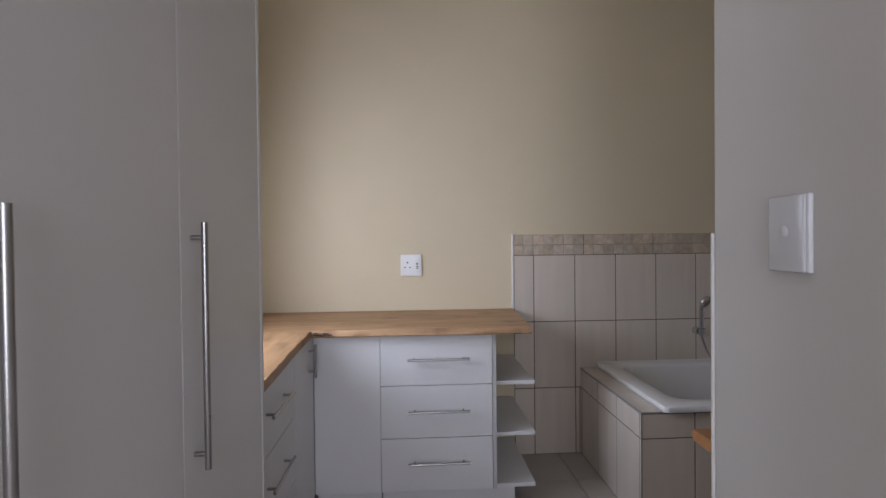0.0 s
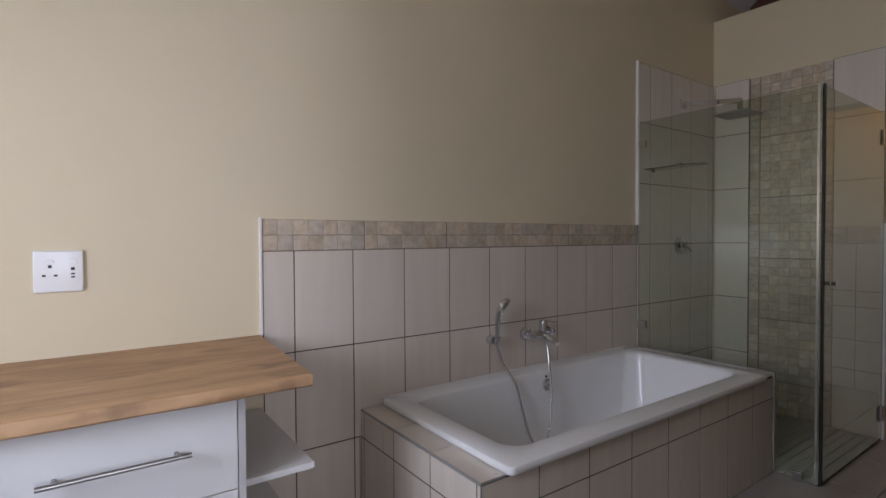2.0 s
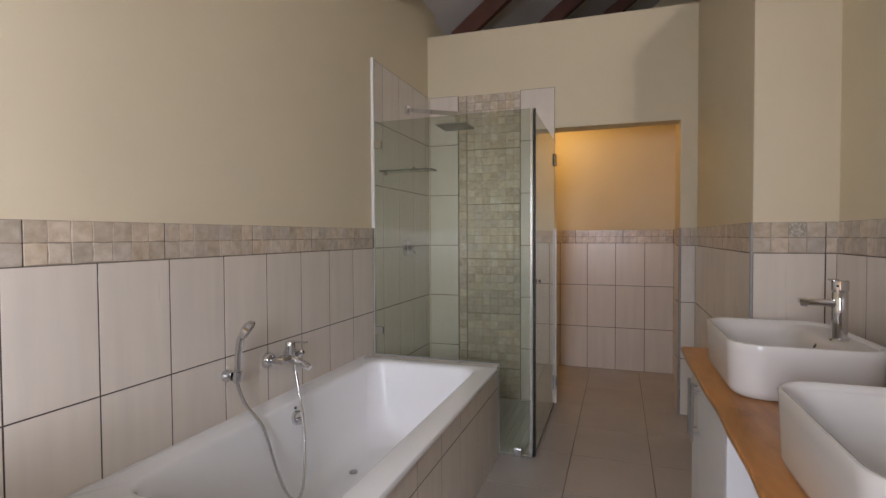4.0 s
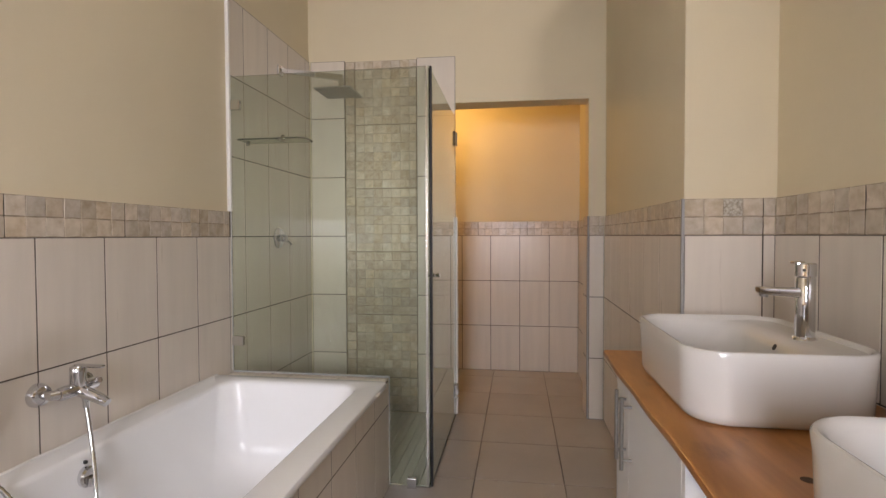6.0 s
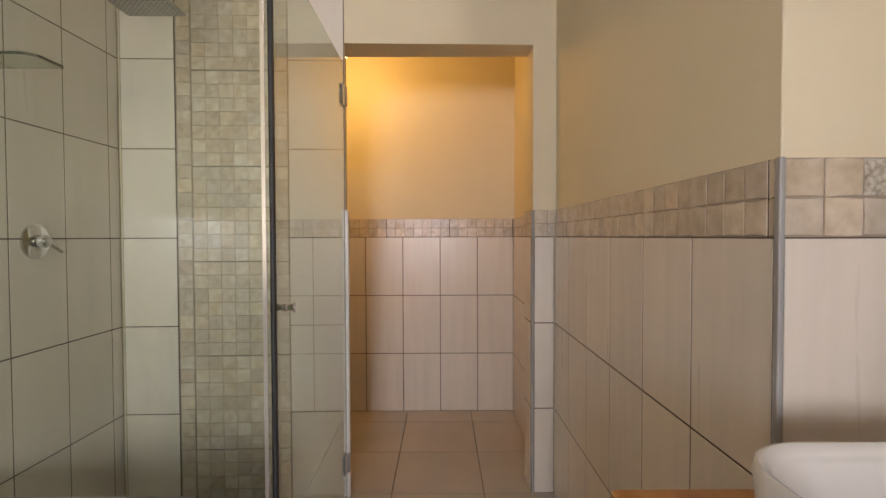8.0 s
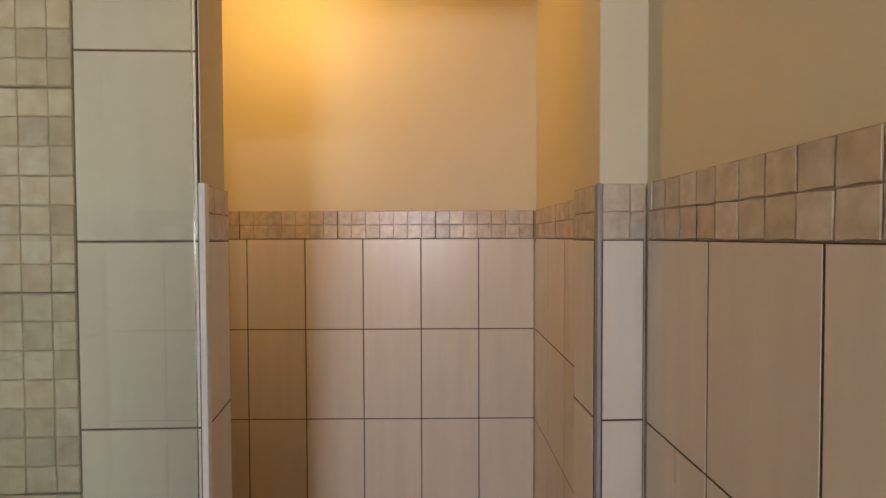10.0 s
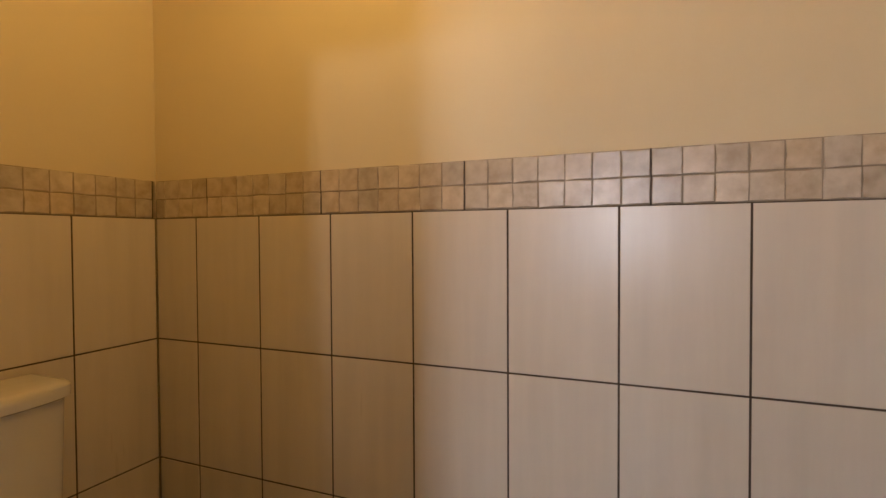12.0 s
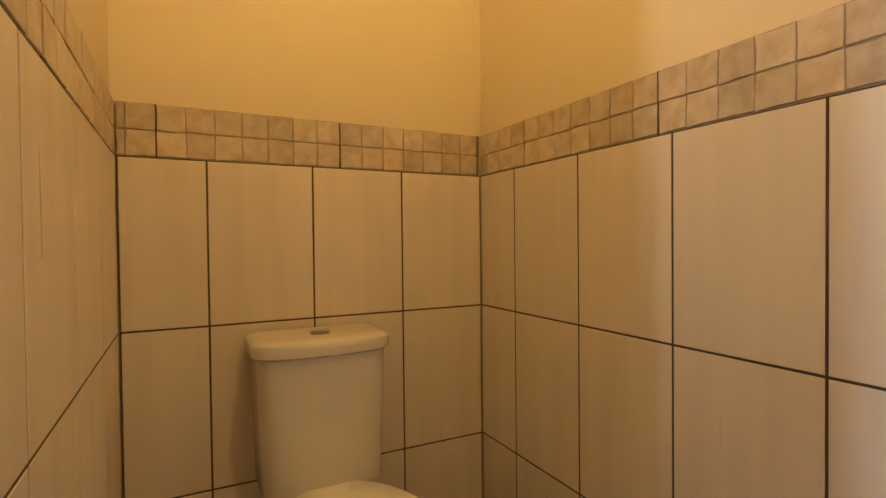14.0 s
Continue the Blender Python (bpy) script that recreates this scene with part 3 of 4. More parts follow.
# ---- bath ----
BX0, BX1, BY0 = 1.030, 3.030, 2.199  # backing of the surround
sb = bmesh.new()
add_box(sb, (BX0 + 0.009, BY0, 0.0), (BX1, BY0 + 0.03, 0.512))
add_box(sb, (BX0 + 0.009, BY0 + 0.03, 0.0), (BX0 + 0.045, 2.9995, 0.512))
add_box(sb, (BX0 + 0.045, BY0 + 0.03, 0.49), (1.15, 2.9995, 0.512))
add_box(sb, (2.88, BY0 + 0.03, 0.0), (BX1, 2.9995, 0.512))
SURROUND = structure("bath_surround", sb, GROUT, "built bath surround clad in beige tiles", "bath surround")


def bathtub():
    root = thing("bathtub", (2.0, 2.6, 0.1), "white rectangular acrylic bath set in a tiled surround", "bath")
    x0, x1, y0, y1, top = 1.126, 2.905, 2.162, 2.994, 0.552
    bm = bmesh.new()
    n = 12
    rings = [
        rounded_rect(x0 + 0.004, x1 - 0.004, y0 + 0.004, y1, 0.524, 0.02, n),
        rounded_rect(x0, x1, y0, y1, 0.530, 0.025, n),
        rounded_rect(x0, x1, y0, y1, top - 0.007, 0.025, n),
        rounded_rect(x0 + 0.002, x1 - 0.002, y0 + 0.002, y1, top - 0.002, 0.025, n),
        rounded_rect(x0 + 0.007, x1 - 0.007, y0 + 0.007, y1 - 0.002, top, 0.025, n),
        rounded_rect(1.222, 2.842, 2.260, 2.911, top - 0.001, 0.085, n),
        rounded_rect(1.228, 2.836, 2.266, 2.905, top - 0.004, 0.085, n),
        rounded_rect(1.233, 2.831, 2.271, 2.900, top - 0.010, 0.087, n),
        rounded_rect(1.236, 2.828, 2.274, 2.897, top - 0.018, 0.088, n),
    ]
    # the well: nearly straight leaning sides that turn into the floor
    for i in range(1, 22):
        k = math.sin(math.pi / 2 * i / 21)
        turn = max(0.0, (k - 0.62) / 0.38)
        fil = 0.12 * (1 - math.sqrt(max(0.0, 1 - turn * turn)))
        ends, sides = 0.07 * k + fil, 0.045 * k + fil * 0.8
        rings.append(rounded_rect(1.236 + ends, 2.828 - ends, 2.274 + sides, 2.897 - sides, top - 0.018 - 0.395 * k, 0.088 + 0.05 * k, n))
    add_loft(bm, rings, cap0=False)
    part("tub", bm, ACRYLIC, root, smooth=True)
    for x in (1.6, 2.3):
        for y in (2.45, 2.74):
            part("leg", tube_bm([(x, y, 0.0), (x, y, 0.07), (x, y, 0.145)], 0.02), STEEL, root)
    ov = bmesh.new()
    add_tube(ov, [(2.058, 2.893, 0.475), (2.058, 2.880, 0.475), (2.058, 2.874, 0.475)], [0.032, 0.032, 0.026], 22)
    add_box(ov, (2.044, 2.860, 0.448), (2.072, 2.876, 0.476), 0.004)
    part("overflow", ov, CHROME, root, "chrome overflow with turning knob", True)
    part("overflow_hole", tube_bm([(2.058, 2.896, 0.518), (2.058, 2.8885, 0.518)], 0.006, 10), DARK, root)
    bead = [(1.13 + 0.0443 * i, 2.9955, 0.5525 + 0.0008 * math.sin(i * 1.7)) for i in range(41)]
    part("sealant_bead", tube_bm(bead, 0.0045, 8), WHITETRIM, root, "white sealant along the tiled wall", True)
    part("drain", tube_bm([(2.058, 2.60, 0.141), (2.058, 2.60, 0.144)], 0.03, 20), CHROME, root, "chrome drain", True)


bathtub()


def bath_mixer():
    root = thing("bath_mixer", (2.08, 2.99, 0.74), "chrome bath mixer on the tiled wall", "tap")
    for x in (2.004, 2.154):
        part("escutcheon", tube_bm([(x, 2.999, 0.738), (x, 2.99, 0.738), (x, 2.975, 0.738), (x, 2.970, 0.738)], [0.036, 0.036, 0.028, 0.016], 24), CHROME, root, smooth=True)
        part("connector", tube_bm([(x, 2.972, 0.738), (x, 2.945, 0.738), (x + (0.02 if x < 2.08 else -0.02), 2.935, 0.738)], [0.013, 0.015, 0.016], 16), CHROME, root, smooth=True)
    part("body", tube_bm([(2.012, 2.935, 0.738), (2.018, 2.935, 0.738), (2.079, 2.933, 0.738), (2.140, 2.935, 0.738), (2.147, 2.935, 0.738)], [0.017, 0.02, 0.022, 0.02, 0.017], 20), CHROME, root, smooth=True)
    part("cartridge", tube_bm([(2.079, 2.933, 0.745), (2.079, 2.932, 0.79), (2.079, 2.931, 0.806), (2.079, 2.931, 0.812)], [0.023, 0.023, 0.022, 0.017], 20), CHROME, root, smooth=True)
    part("lever", box_bm((2.070, 2.842, 0.806), (2.088, 2.94, 0.816), 0.004), CHROME, root)
    part("spout", tube_bm([(2.079, 2.925, 0.732), (2.079, 2.89, 0.722), (2.079, 2.845, 0.706), (2.079, 2.83, 0.698)], [0.02, 0.018, 0.016, 0.013], 18), CHROME, root, smooth=True)
    part("diverter", tube_bm([(2.112, 2.92, 0.750), (2.112, 2.895, 0.756), (2.112, 2.885, 0.758)], [0.011, 0.012, 0.009], 14), CHROME, root, smooth=True)
    part("hose_outlet", tube_bm([(2.079, 2.91, 0.722), (2.079, 2.905, 0.70), (2.079, 2.905, 0.68)], [0.012, 0.010, 0.009], 14), CHROME, root, smooth=True)


bath_mixer()


def hand_shower():
    root = thing("hand_shower", (1.767, 2.99, 0.73), "chrome hand shower on a wall bracket with hanging hose", "hand shower")
    part("bracket", tube_bm([(1.756, 2.999, 0.735), (1.756, 2.98, 0.735), (1.756, 2.965, 0.735)], [0.024, 0.024, 0.017], 20), CHROME, root, smooth=True)
    part("holder", tube_bm([(1.762, 2.95, 0.715), (1.762, 2.945, 0.735), (1.762, 2.94, 0.757)], [0.016, 0.019, 0.017], 16), CHROME, root, smooth=True)
    part("handle", tube_bm([(1.762, 2.948, 0.71), (1.758, 2.940, 0.76), (1.752, 2.930, 0.83), (1.747, 2.915, 0.885), (1.746, 2.900, 0.912)], [0.011, 0.012, 0.0145, 0.015, 0.014], 16), CHROME, root, smooth=True)
    d = Vector((0.45, -0.70, -0.55)).normalized()
    c = Vector((1.752, 2.885, 0.925))
    part("head", tube_bm([c - d * 0.022, c - d * 0.012, c + d * 0.006, c + d * 0.012], [0.016, 0.036, 0.042, 0.039], 24), CHROME, root, smooth=True)
    part("spray_face", tube_bm([c + d * 0.0115, c + d * 0.0135], [0.033, 0.031], 24), STEEL, root, "grey spray face")
    noz = bmesh.new()
    a = d.orthogonal().normalized()
    b = d.cross(a)
    for r, k in ((0.010, 6), (0.020, 11), (0.027, 14)):
        for i in range(k):
            p = c + (a * math.cos(6.283 * i / k) + b * math.sin(6.283 * i / k)) * r
            add_tube(noz, [p + d * 0.0130, p + d * 0.0150], 0.0014, 6)
    part("nozzle", noz, DARK, root)
    # the hose sags into the tub
    p0, p3 = Vector((1.762, 2.948, 0.712)), Vector((2.079, 2.905, 0.682))
    ctrl = [p0, Vector((1.785, 2.93, 0.62)), Vector((1.818, 2.872, 0.52)), Vector((1.832, 2.83, 0.38)), Vector((1.842, 2.79, 0.27)), Vector((1.876, 2.765, 0.212)), Vector((1.924, 2.765, 0.235)), Vector((1.978, 2.79, 0.32)), Vector((2.030, 2.83, 0.46)), Vector((2.062, 2.872, 0.57)), p3]
    pts = []
    for i in range(len(ctrl) - 1):
        q0, q1, q2, q3 = ctrl[max(i - 1, 0)], ctrl[i], ctrl[i + 1], ctrl[min(i + 2, len(ctrl) - 1)]
        for k in range(14):
            t = k / 14
            pts.append(0.5 * ((2 * q1) + (q2 - q0) * t + (2 * q0 - 5 * q1 + 4 * q2 - q3) * t * t + (3 * q1 - q0 - 3 * q2 + q3) * t * t * t))
    pts.append(p3)
    part("hose", tube_bm(pts, [0.0072 if k % 2 else 0.0060 for k in range(len(pts))], 10), CHROME, root, "ribbed chrome hose", True)


hand_shower()


# ---- shower ----
GX, GY = 3.042, 2.004


def glass_sheet(name, bm, parent, label=""):
    ob = part(name, bm, GLASS, parent, label)
    ob.visible_shadow = False
    return ob


def shower_panel():
    root = thing("shower_screen", (GX, 2.5, 0), "fixed clear glass shower screen beyond the bath", "shower screen")
    bm = bmesh.new()
    outline = [(GY - 0.0185, 0.012), (2.186, 0.012), (2.186, 0.536), (2.994, 0.536), (2.994, 2.004), (GY - 0.0185, 2.004)]
    add_loft(bm, [[(x, y, z) for y, z in outline] for x in (GX - 0.004, GX + 0.004)])
    glass_sheet("pane", bm, root)
    part("edge_profile", box_bm((GX - 0.0065, GY - 0.008, 0.012), (GX - 0.0042, GY + 0.003, 2.004), 0.0008), ALUMINIUM, root, "pale metal edge strip")
    part("seal", box_bm((GX - 0.0055, GY - 0.0275, 0.012), (GX + 0.012, GY - 0.0188, 2.004), 0.002), DARK, root, "black magnetic seal")
    for y, z in ((2.962, 0.686), (2.966, 1.862)):
        part("clamp", box_bm((GX - 0.013, y - 0.024, z - 0.024), (GX + 0.013, y + 0.034, z + 0.024), 0.003), CHROME, root)
    part("clamp", box_bm((GX - 0.014, 2.057, -0.001), (GX + 0.014, 2.103, 0.048), 0.003), CHROME, root)
    part("wall_seal", box_bm((GX - 0.006, 2.9945, 0.536), (GX + 0.006, 2.9995, 2.004)), SILICONE, root)
    part("bath_seal", add_box(box_bm((GX - 0.007, 2.190, 0.528), (GX + 0.007, 2.994, 0.536)), (GX - 0.007, 2.1865, 0.012), (GX + 0.007, 2.190, 0.528)), SILICONE, root)


shower_panel()


def shower_door():
    a, b = Vector((GX + 0.012, GY - 0.014, 0)), Vector((4.050, 1.996, 0))
    f = Face(a, b - a, Vector((b.y - a.y, -(b.x - a.x), 0)))
    length = (b - a).length
    root = thing("shower_door", (3.55, 1.98, 0), "frameless clear glass shower door, closed, with chrome hinges", "shower door")
    bm = bmesh.new()
    f.slab(bm, 0.004, length - 0.012, 0.014, 2.0, -0.004, 0.004)
    glass_sheet("pane", bm, root)
    for z in (0.17, 1.85):
        hb = bmesh.new()
        f.slab(hb, length - 0.062, length - 0.008, z - 0.045, z + 0.045, 0.0045, 0.014, 0.002)
        f.slab(hb, length - 0.062, length - 0.008, z - 0.045, z + 0.045, -0.014, -0.0045, 0.002)
        f.slab(hb, length - 0.012, length - 0.001, z - 0.045, z + 0.045, -0.02, 0.02, 0.002)
        part("hinge", hb, CHROME, root)
    kz, ku = 1.015, 0.10
    for s in (1, -1):
        p = f.at(ku, kz)
        kb = tube_bm([p + f.n * s * q for q in (0.0045, 0.008, 0.012, 0.024, 0.030, 0.034)], [0.011, 0.011, 0.008, 0.010, 0.014, 0.013], 20)
        part("knob", kb, CHROME, root, smooth=True)
    lb = bmesh.new()
    f.slab(lb, 0.004, length - 0.012, 0.003, 0.0135, -0.005, 0.005)
    part("bottom_seal", lb, DARK, root, "dark rubber strip under the glass")


shower_door()


def rain_shower():
    root = thing("rain_shower", (3.6, 2.6, 2.05), "chrome square rain shower head on a wall arm", "shower head")
    part("wall_plate", box_bm((3.545, 2.984, 2.176), (3.603, 2.9995, 2.234), 0.003), CHROME, root)
    ab = bmesh.new()
    hw = 0.012
    # square bar falling gently from the wall, then turned down
    line = [((2.9835, 2.205), (0.13, 1)), ((2.611, 2.143), (0.62, 0.78)), ((2.608, 2.080), (1, 0))]
    rings = []
    for (y, z), (ny, nz) in line:
        k = hw / max(abs(ny), abs(nz)) ** 2 / math.hypot(ny, nz) if ny * nz > 0.3 else hw / math.hypot(ny, nz)
        rings.append([(3.574 + sx * hw, y - s2 * ny * k, z + s2 * nz * k) for sx, s2 in ((-1, -1), (1, -1), (1, 1), (-1, 1))])
    add_loft(ab, rings)
    part("arm", ab, CHROME, root)
    part("swivel", tube_bm([(3.574, 2.610, 2.082), (3.574, 2.610, 2.075), (3.574, 2.610, 2.0635)], [0.012, 0.02, 0.014], 16), CHROME, root, smooth=True)
    part("head", box_bm((3.464, 2.516, 2.053), (3.684, 2.736, 2.063), 0.003), STEEL, root, "flat grey metal spray plate")
    nb = bmesh.new()
    for i in range(11):
        for j in range(11):
            add_tube(nb, [(3.479 + 0.019 * i, 2.531 + 0.019 * j, 2.0535), (3.479 + 0.019 * i, 2.531 + 0.019 * j, 2.0505)], 0.0022, 5)
    part("nozzles", nb, DARK, root)


rain_shower()


def shower_mixer():
    root = thing("shower_mixer", (3.542, 2.99, 1.2), "round chrome concealed shower mixer with lever", "tap")
    part("plate", tube_bm([(3.542, 2.9995, 1.199), (3.542, 2.992, 1.199), (3.542, 2.989, 1.199)], [0.062, 0.062, 0.057], 32), CHROME, root, smooth=True)
    part("valve", tube_bm([(3.542, 2.989, 1.199), (3.542, 2.955, 1.199), (3.542, 2.948, 1.199)], [0.024, 0.023, 0.018], 22), CHROME, root, smooth=True)
    part("lever", tube_bm([(3.545, 2.965, 1.199), (3.575, 2.952, 1.178), (3.597, 2.942, 1.158)], [0.008, 0.007, 0.006], 12), CHROME, root, smooth=True)


shower_mixer()


def glass_shelf():
    root = thing("glass_shelf", (3.15, 2.8, 1.70), "small clear glass shelf with chrome brackets in the shower", "shelf")
    bm = bmesh.new()
    outline = [(3.10, 2.665), (3.10, 2.992), (3.215, 2.992), (3.215, 2.636), (3.125, 2.636)]
    add_loft(bm, [[(x, y, z) for x, y in outline] for z in (1.700, 1.708)])
    glass_sheet("pane", bm, root)
    part("edge", box_bm((3.0975, 2.667, 1.7005), (3.0995, 2.992, 1.7075)), EDGE, root, "dark green polished glass edge")
    for p in ((3.102, 2.745), (3.19, 2.985)):
        part("bracket", tube_bm([(p[0], p[1], 1.688), (p[0], p[1], 1.700), (p[0], p[1], 1.712), (p[0], p[1], 1.720)], [0.009, 0.012, 0.012, 0.008], 14), CHROME, root, smooth=True)
    part("support", tube_bm([(GX + 0.004, 2.745, 1.694), (3.07, 2.745, 1.694), (3.10, 2.745, 1.694)], 0.005, 10), CHROME, root, smooth=True)


glass_shelf()


# ---- vanity ----
VZ = 0.803


def vanity():
    root = thing("vanity_unit", (1.65, 1.0, 0), "white vanity cabinet with steel handles and open middle", "vanity", "")
    y0, yf = 0.735, 1.232
    part("body", box_bm((1.842, y0, 0.1), (2.514, yf - 0.02, 0.772)), CARCASE, root)
    part("plinth", box_bm((0.76, y0, 0.0), (2.50, yf - 0.06, 0.098)), MELAMINE, root)
    for x in (1.262, 1.812):
        part("divider", box_bm((x, y0, 0.1), (x + 0.022, yf, 0.772), 0.001), MELAMINE, root)
    part("back", box_bm((1.285, y0, 0.12), (1.8115, y0 + 0.016, 0.772)), MELAMINE, root)
    part("shelf", box_bm((1.2845, y0, 0.1), (1.8115, yf - 0.005, 0.118)), MELAMINE, root)
    part("shelf", box_bm((1.2845, y0 + 0.017, 0.42), (1.8115, yf - 0.03, 0.438)), MELAMINE, root)
    part("end_panel", box_bm((2.515, 1.026, 0.0), (2.533, yf, 0.772)), MELAMINE, root)
    part("body", box_bm((0.765, y0, 0.1), (1.2615, yf - 0.02, 0.772)), CARCASE, root)
    for a, b, hx in ((2.348, 2.513, 2.385), (1.838, 2.344, 2.305), (0.766, 1.258, 1.22)):
        d = part("door", box_bm((a, yf - 0.0185, 0.103), (b, yf, 0.770), 0.0015), MELAMINE, root)
        bar_handle(d, (hx, yf + 0.030, 0.487), (hx, yf + 0.030, 0.712), (0, 1, 0))


vanity()


def vanity_top():
    bm = bmesh.new()
    z0, z1 = 0.774, VZ
    n = 40
    rings = []
    for i in range(n + 1):
        s = i / n
        x = 0.738 + s * (2.552 - 0.738)
        yb = 0.7295 if x < 2.53 else 1.028
        yf = 1.276 + 0.003 * math.sin(9 * s) + 0.0015 * math.sin(31 * s)
        xx = min(x, 2.532) if yb < 1 else x
        w = 0.0025 * math.sin(i * 1.9)
        rings.append([(xx, yb, z0), (xx, yf - 0.012 + w, z0), (xx, yf - 0.003, z0 + 0.008), (xx, yf, z0 + 0.016 + w), (xx, yf - 0.002, z1 - 0.004), (xx, yf - 0.008, z1), (xx, yb, z1)])
    add_loft(bm, rings)
    root = tagged(part("wooden_counter", bm, VANITYWOOD, None, "", True), "orange-brown varnished timber counter under the basins", "counter")
    kb = bmesh.new()
    add_tube(kb, [(1.62, 1.1, VZ - 0.002), (1.62, 1.1, VZ + 0.0004)], 0.012, 12)
    part("knot", kb, BARK, root, "dark wood knot")


vanity_top()


def basin(cx):
    root = thing("basin", (cx, 1.01, VZ), "white rectangular countertop basin with rounded corners", "basin", "basins on the counter")
    x0, x1, y0, y1, z0, z1 = cx - 0.2625, cx + 0.2625, 0.826, 1.220, VZ + 0.0005, VZ + 0.165
    bm = bmesh.new()
    rings = [
        rounded_rect(x0 + 0.034, x1 - 0.034, y0 + 0.030, y1 - 0.032, z0, 0.07, 10),
        rounded_rect(x0 + 0.022, x1 - 0.022, y0 + 0.018, y1 - 0.020, z0 + 0.003, 0.078, 10),
        rounded_rect(x0 + 0.014, x1 - 0.014, y0 + 0.011, y1 - 0.012, z0 + 0.010, 0.084, 10),
        rounded_rect(x0 + 0.007, x1 - 0.007, y0 + 0.005, y1 - 0.006, z0 + 0.026, 0.088, 10),
        rounded_rect(x0 + 0.002, x1 - 0.002, y0 + 0.001, y1 - 0.002, z1 - 0.03, 0.09, 10),
        rounded_rect(x0, x1, y0, y1, z1 - 0.006, 0.09, 10),
        rounded_rect(x0 + 0.002, x1 - 0.002, y0 + 0.002, y1 - 0.002, z1 - 0.001, 0.09, 10),
        rounded_rect(x0 + 0.006, x1 - 0.006, y0 + 0.006, y1 - 0.006, z1, 0.086, 10),
        rounded_rect(x0 + 0.012, x1 - 0.012, y0 + 0.012, y1 - 0.012, z1 - 0.003, 0.082, 10),
        rounded_rect(x0 + 0.016, x1 - 0.016, y0 + 0.016, y1 - 0.016, z1 - 0.010, 0.080, 10),
        rounded_rect(x0 + 0.018, x1 - 0.018, y0 + 0.050, y1 - 0.018, z1 - 0.0135, 0.078, 10),
        rounded_rect(x0 + 0.020, x1 - 0.020, y0 + 0.074, y1 - 0.020, z1 - 0.0150, 0.075, 10),
        rounded_rect(x0 + 0.022, x1 - 0.022, y0 + 0.088, y1 - 0.022, z1 - 0.0185, 0.075, 10),
        rounded_rect(x0 + 0.025, x1 - 0.025, y0 + 0.099, y1 - 0.025, z1 - 0.0245, 0.075, 10),
        rounded_rect(x0 + 0.029, x1 - 0.029, y0 + 0.108, y1 - 0.029, z1 - 0.034, 0.075, 10),
        rounded_rect(x0 + 0.034, x1 - 0.034, y0 + 0.115, y1 - 0.034, z1 - 0.048, 0.075, 10),
        rounded_rect(x0 + 0.042, x1 - 0.042, y0 + 0.122, y1 - 0.042, z0 + 0.065, 0.075, 10),
        rounded_rect(x0 + 0.056, x1 - 0.056, y0 + 0.138, y1 - 0.056, z0 + 0.044, 0.072, 10),
        rounded_rect(x0 + 0.085, x1 - 0.085, y0 + 0.162, y1 - 0.082, z0 + 0.029, 0.06, 10),
        rounded_rect(cx - 0.06, cx + 0.06, y0 + 0.20, y0 + 0.30, z0 + 0.022, 0.04, 10),
    ]
    add_loft(bm, rings)
    part("bowl", bm, CERAMIC, root, smooth=True)
    part("overflow_hole", tube_bm([(cx, y0 + 0.1085, z1 - 0.0425), (cx, y0 + 0.1121, z1 - 0.0407)], 0.0085, 18), DARK, root, "dark overflow hole")
    part("drain", tube_bm([(cx, y0 + 0.25, z0 + 0.022), (cx, y0 + 0.25, z0 + 0.028), (cx, y0 + 0.25, z0 + 0.031)], [0.03, 0.03, 0.02], 22), CHROME, root, "chrome drain", True)
    return root


def basin_tap(cx):
    y, z = 0.882, VZ + 0.1495
    root = thing("basin_tap", (cx, y, z), "tall chrome basin mixer with round body", "tap", "basin taps")
    part("base_ring", tube_bm([(cx, y, z), (cx, y, z + 0.005), (cx, y, z + 0.009)], [0.0265, 0.0255, 0.022], 26), CHROME, root, smooth=True)
    part("body", tube_bm([(cx, y, z + 0.009), (cx, y, z + 0.08), (cx, y, z + 0.150), (cx, y, z + 0.153)], [0.0215, 0.0215, 0.0215, 0.020], 26), CHROME, root, smooth=True)
    part("cap", tube_bm([(cx, y, z + 0.154), (cx, y, z + 0.157), (cx, y, z + 0.186), (cx, y, z + 0.189)], [0.0205, 0.0232, 0.0232, 0.020], 26), CHROME, root, smooth=True)
    part("lever", box_bm((cx - 0.009, y + 0.004, z + 0.1865), (cx + 0.009, y + 0.032, z + 0.1930), 0.003), CHROME, root)
    sp = bmesh.new()
    rings = []
    for dy, zc, hh, hwid in ((0.012, 0.116, 0.0120, 0.0140), (0.060, 0.118, 0.0110, 0.0135), (0.096, 0.1205, 0.0100, 0.0130), (0.108, 0.1225, 0.0075, 0.0120)):
        rings.append([(cx + q[0], y + dy, z + zc + q[1]) for q in rounded_rect(-hwid, hwid, -hh, hh, 0, 0.006, 4)])
    add_loft(sp, rings)
    part("spout", sp, CHROME, root, smooth=True)
    part("aerator", tube_bm([(cx, y + 0.093, z + 0.111), (cx, y + 0.094, z + 0.1045)], [0.010, 0.009], 16), STEEL, root, smooth=True)
    part("cold_mark", tube_bm([(cx - 0.0190, y + 0.0125, z + 0.172), (cx - 0.0202, y + 0.0133, z + 0.172)], 0.0038, 10), DARK, root)


for cx in (2.082, 1.199):
    basin(cx)
    basin_tap(cx - 0.025)


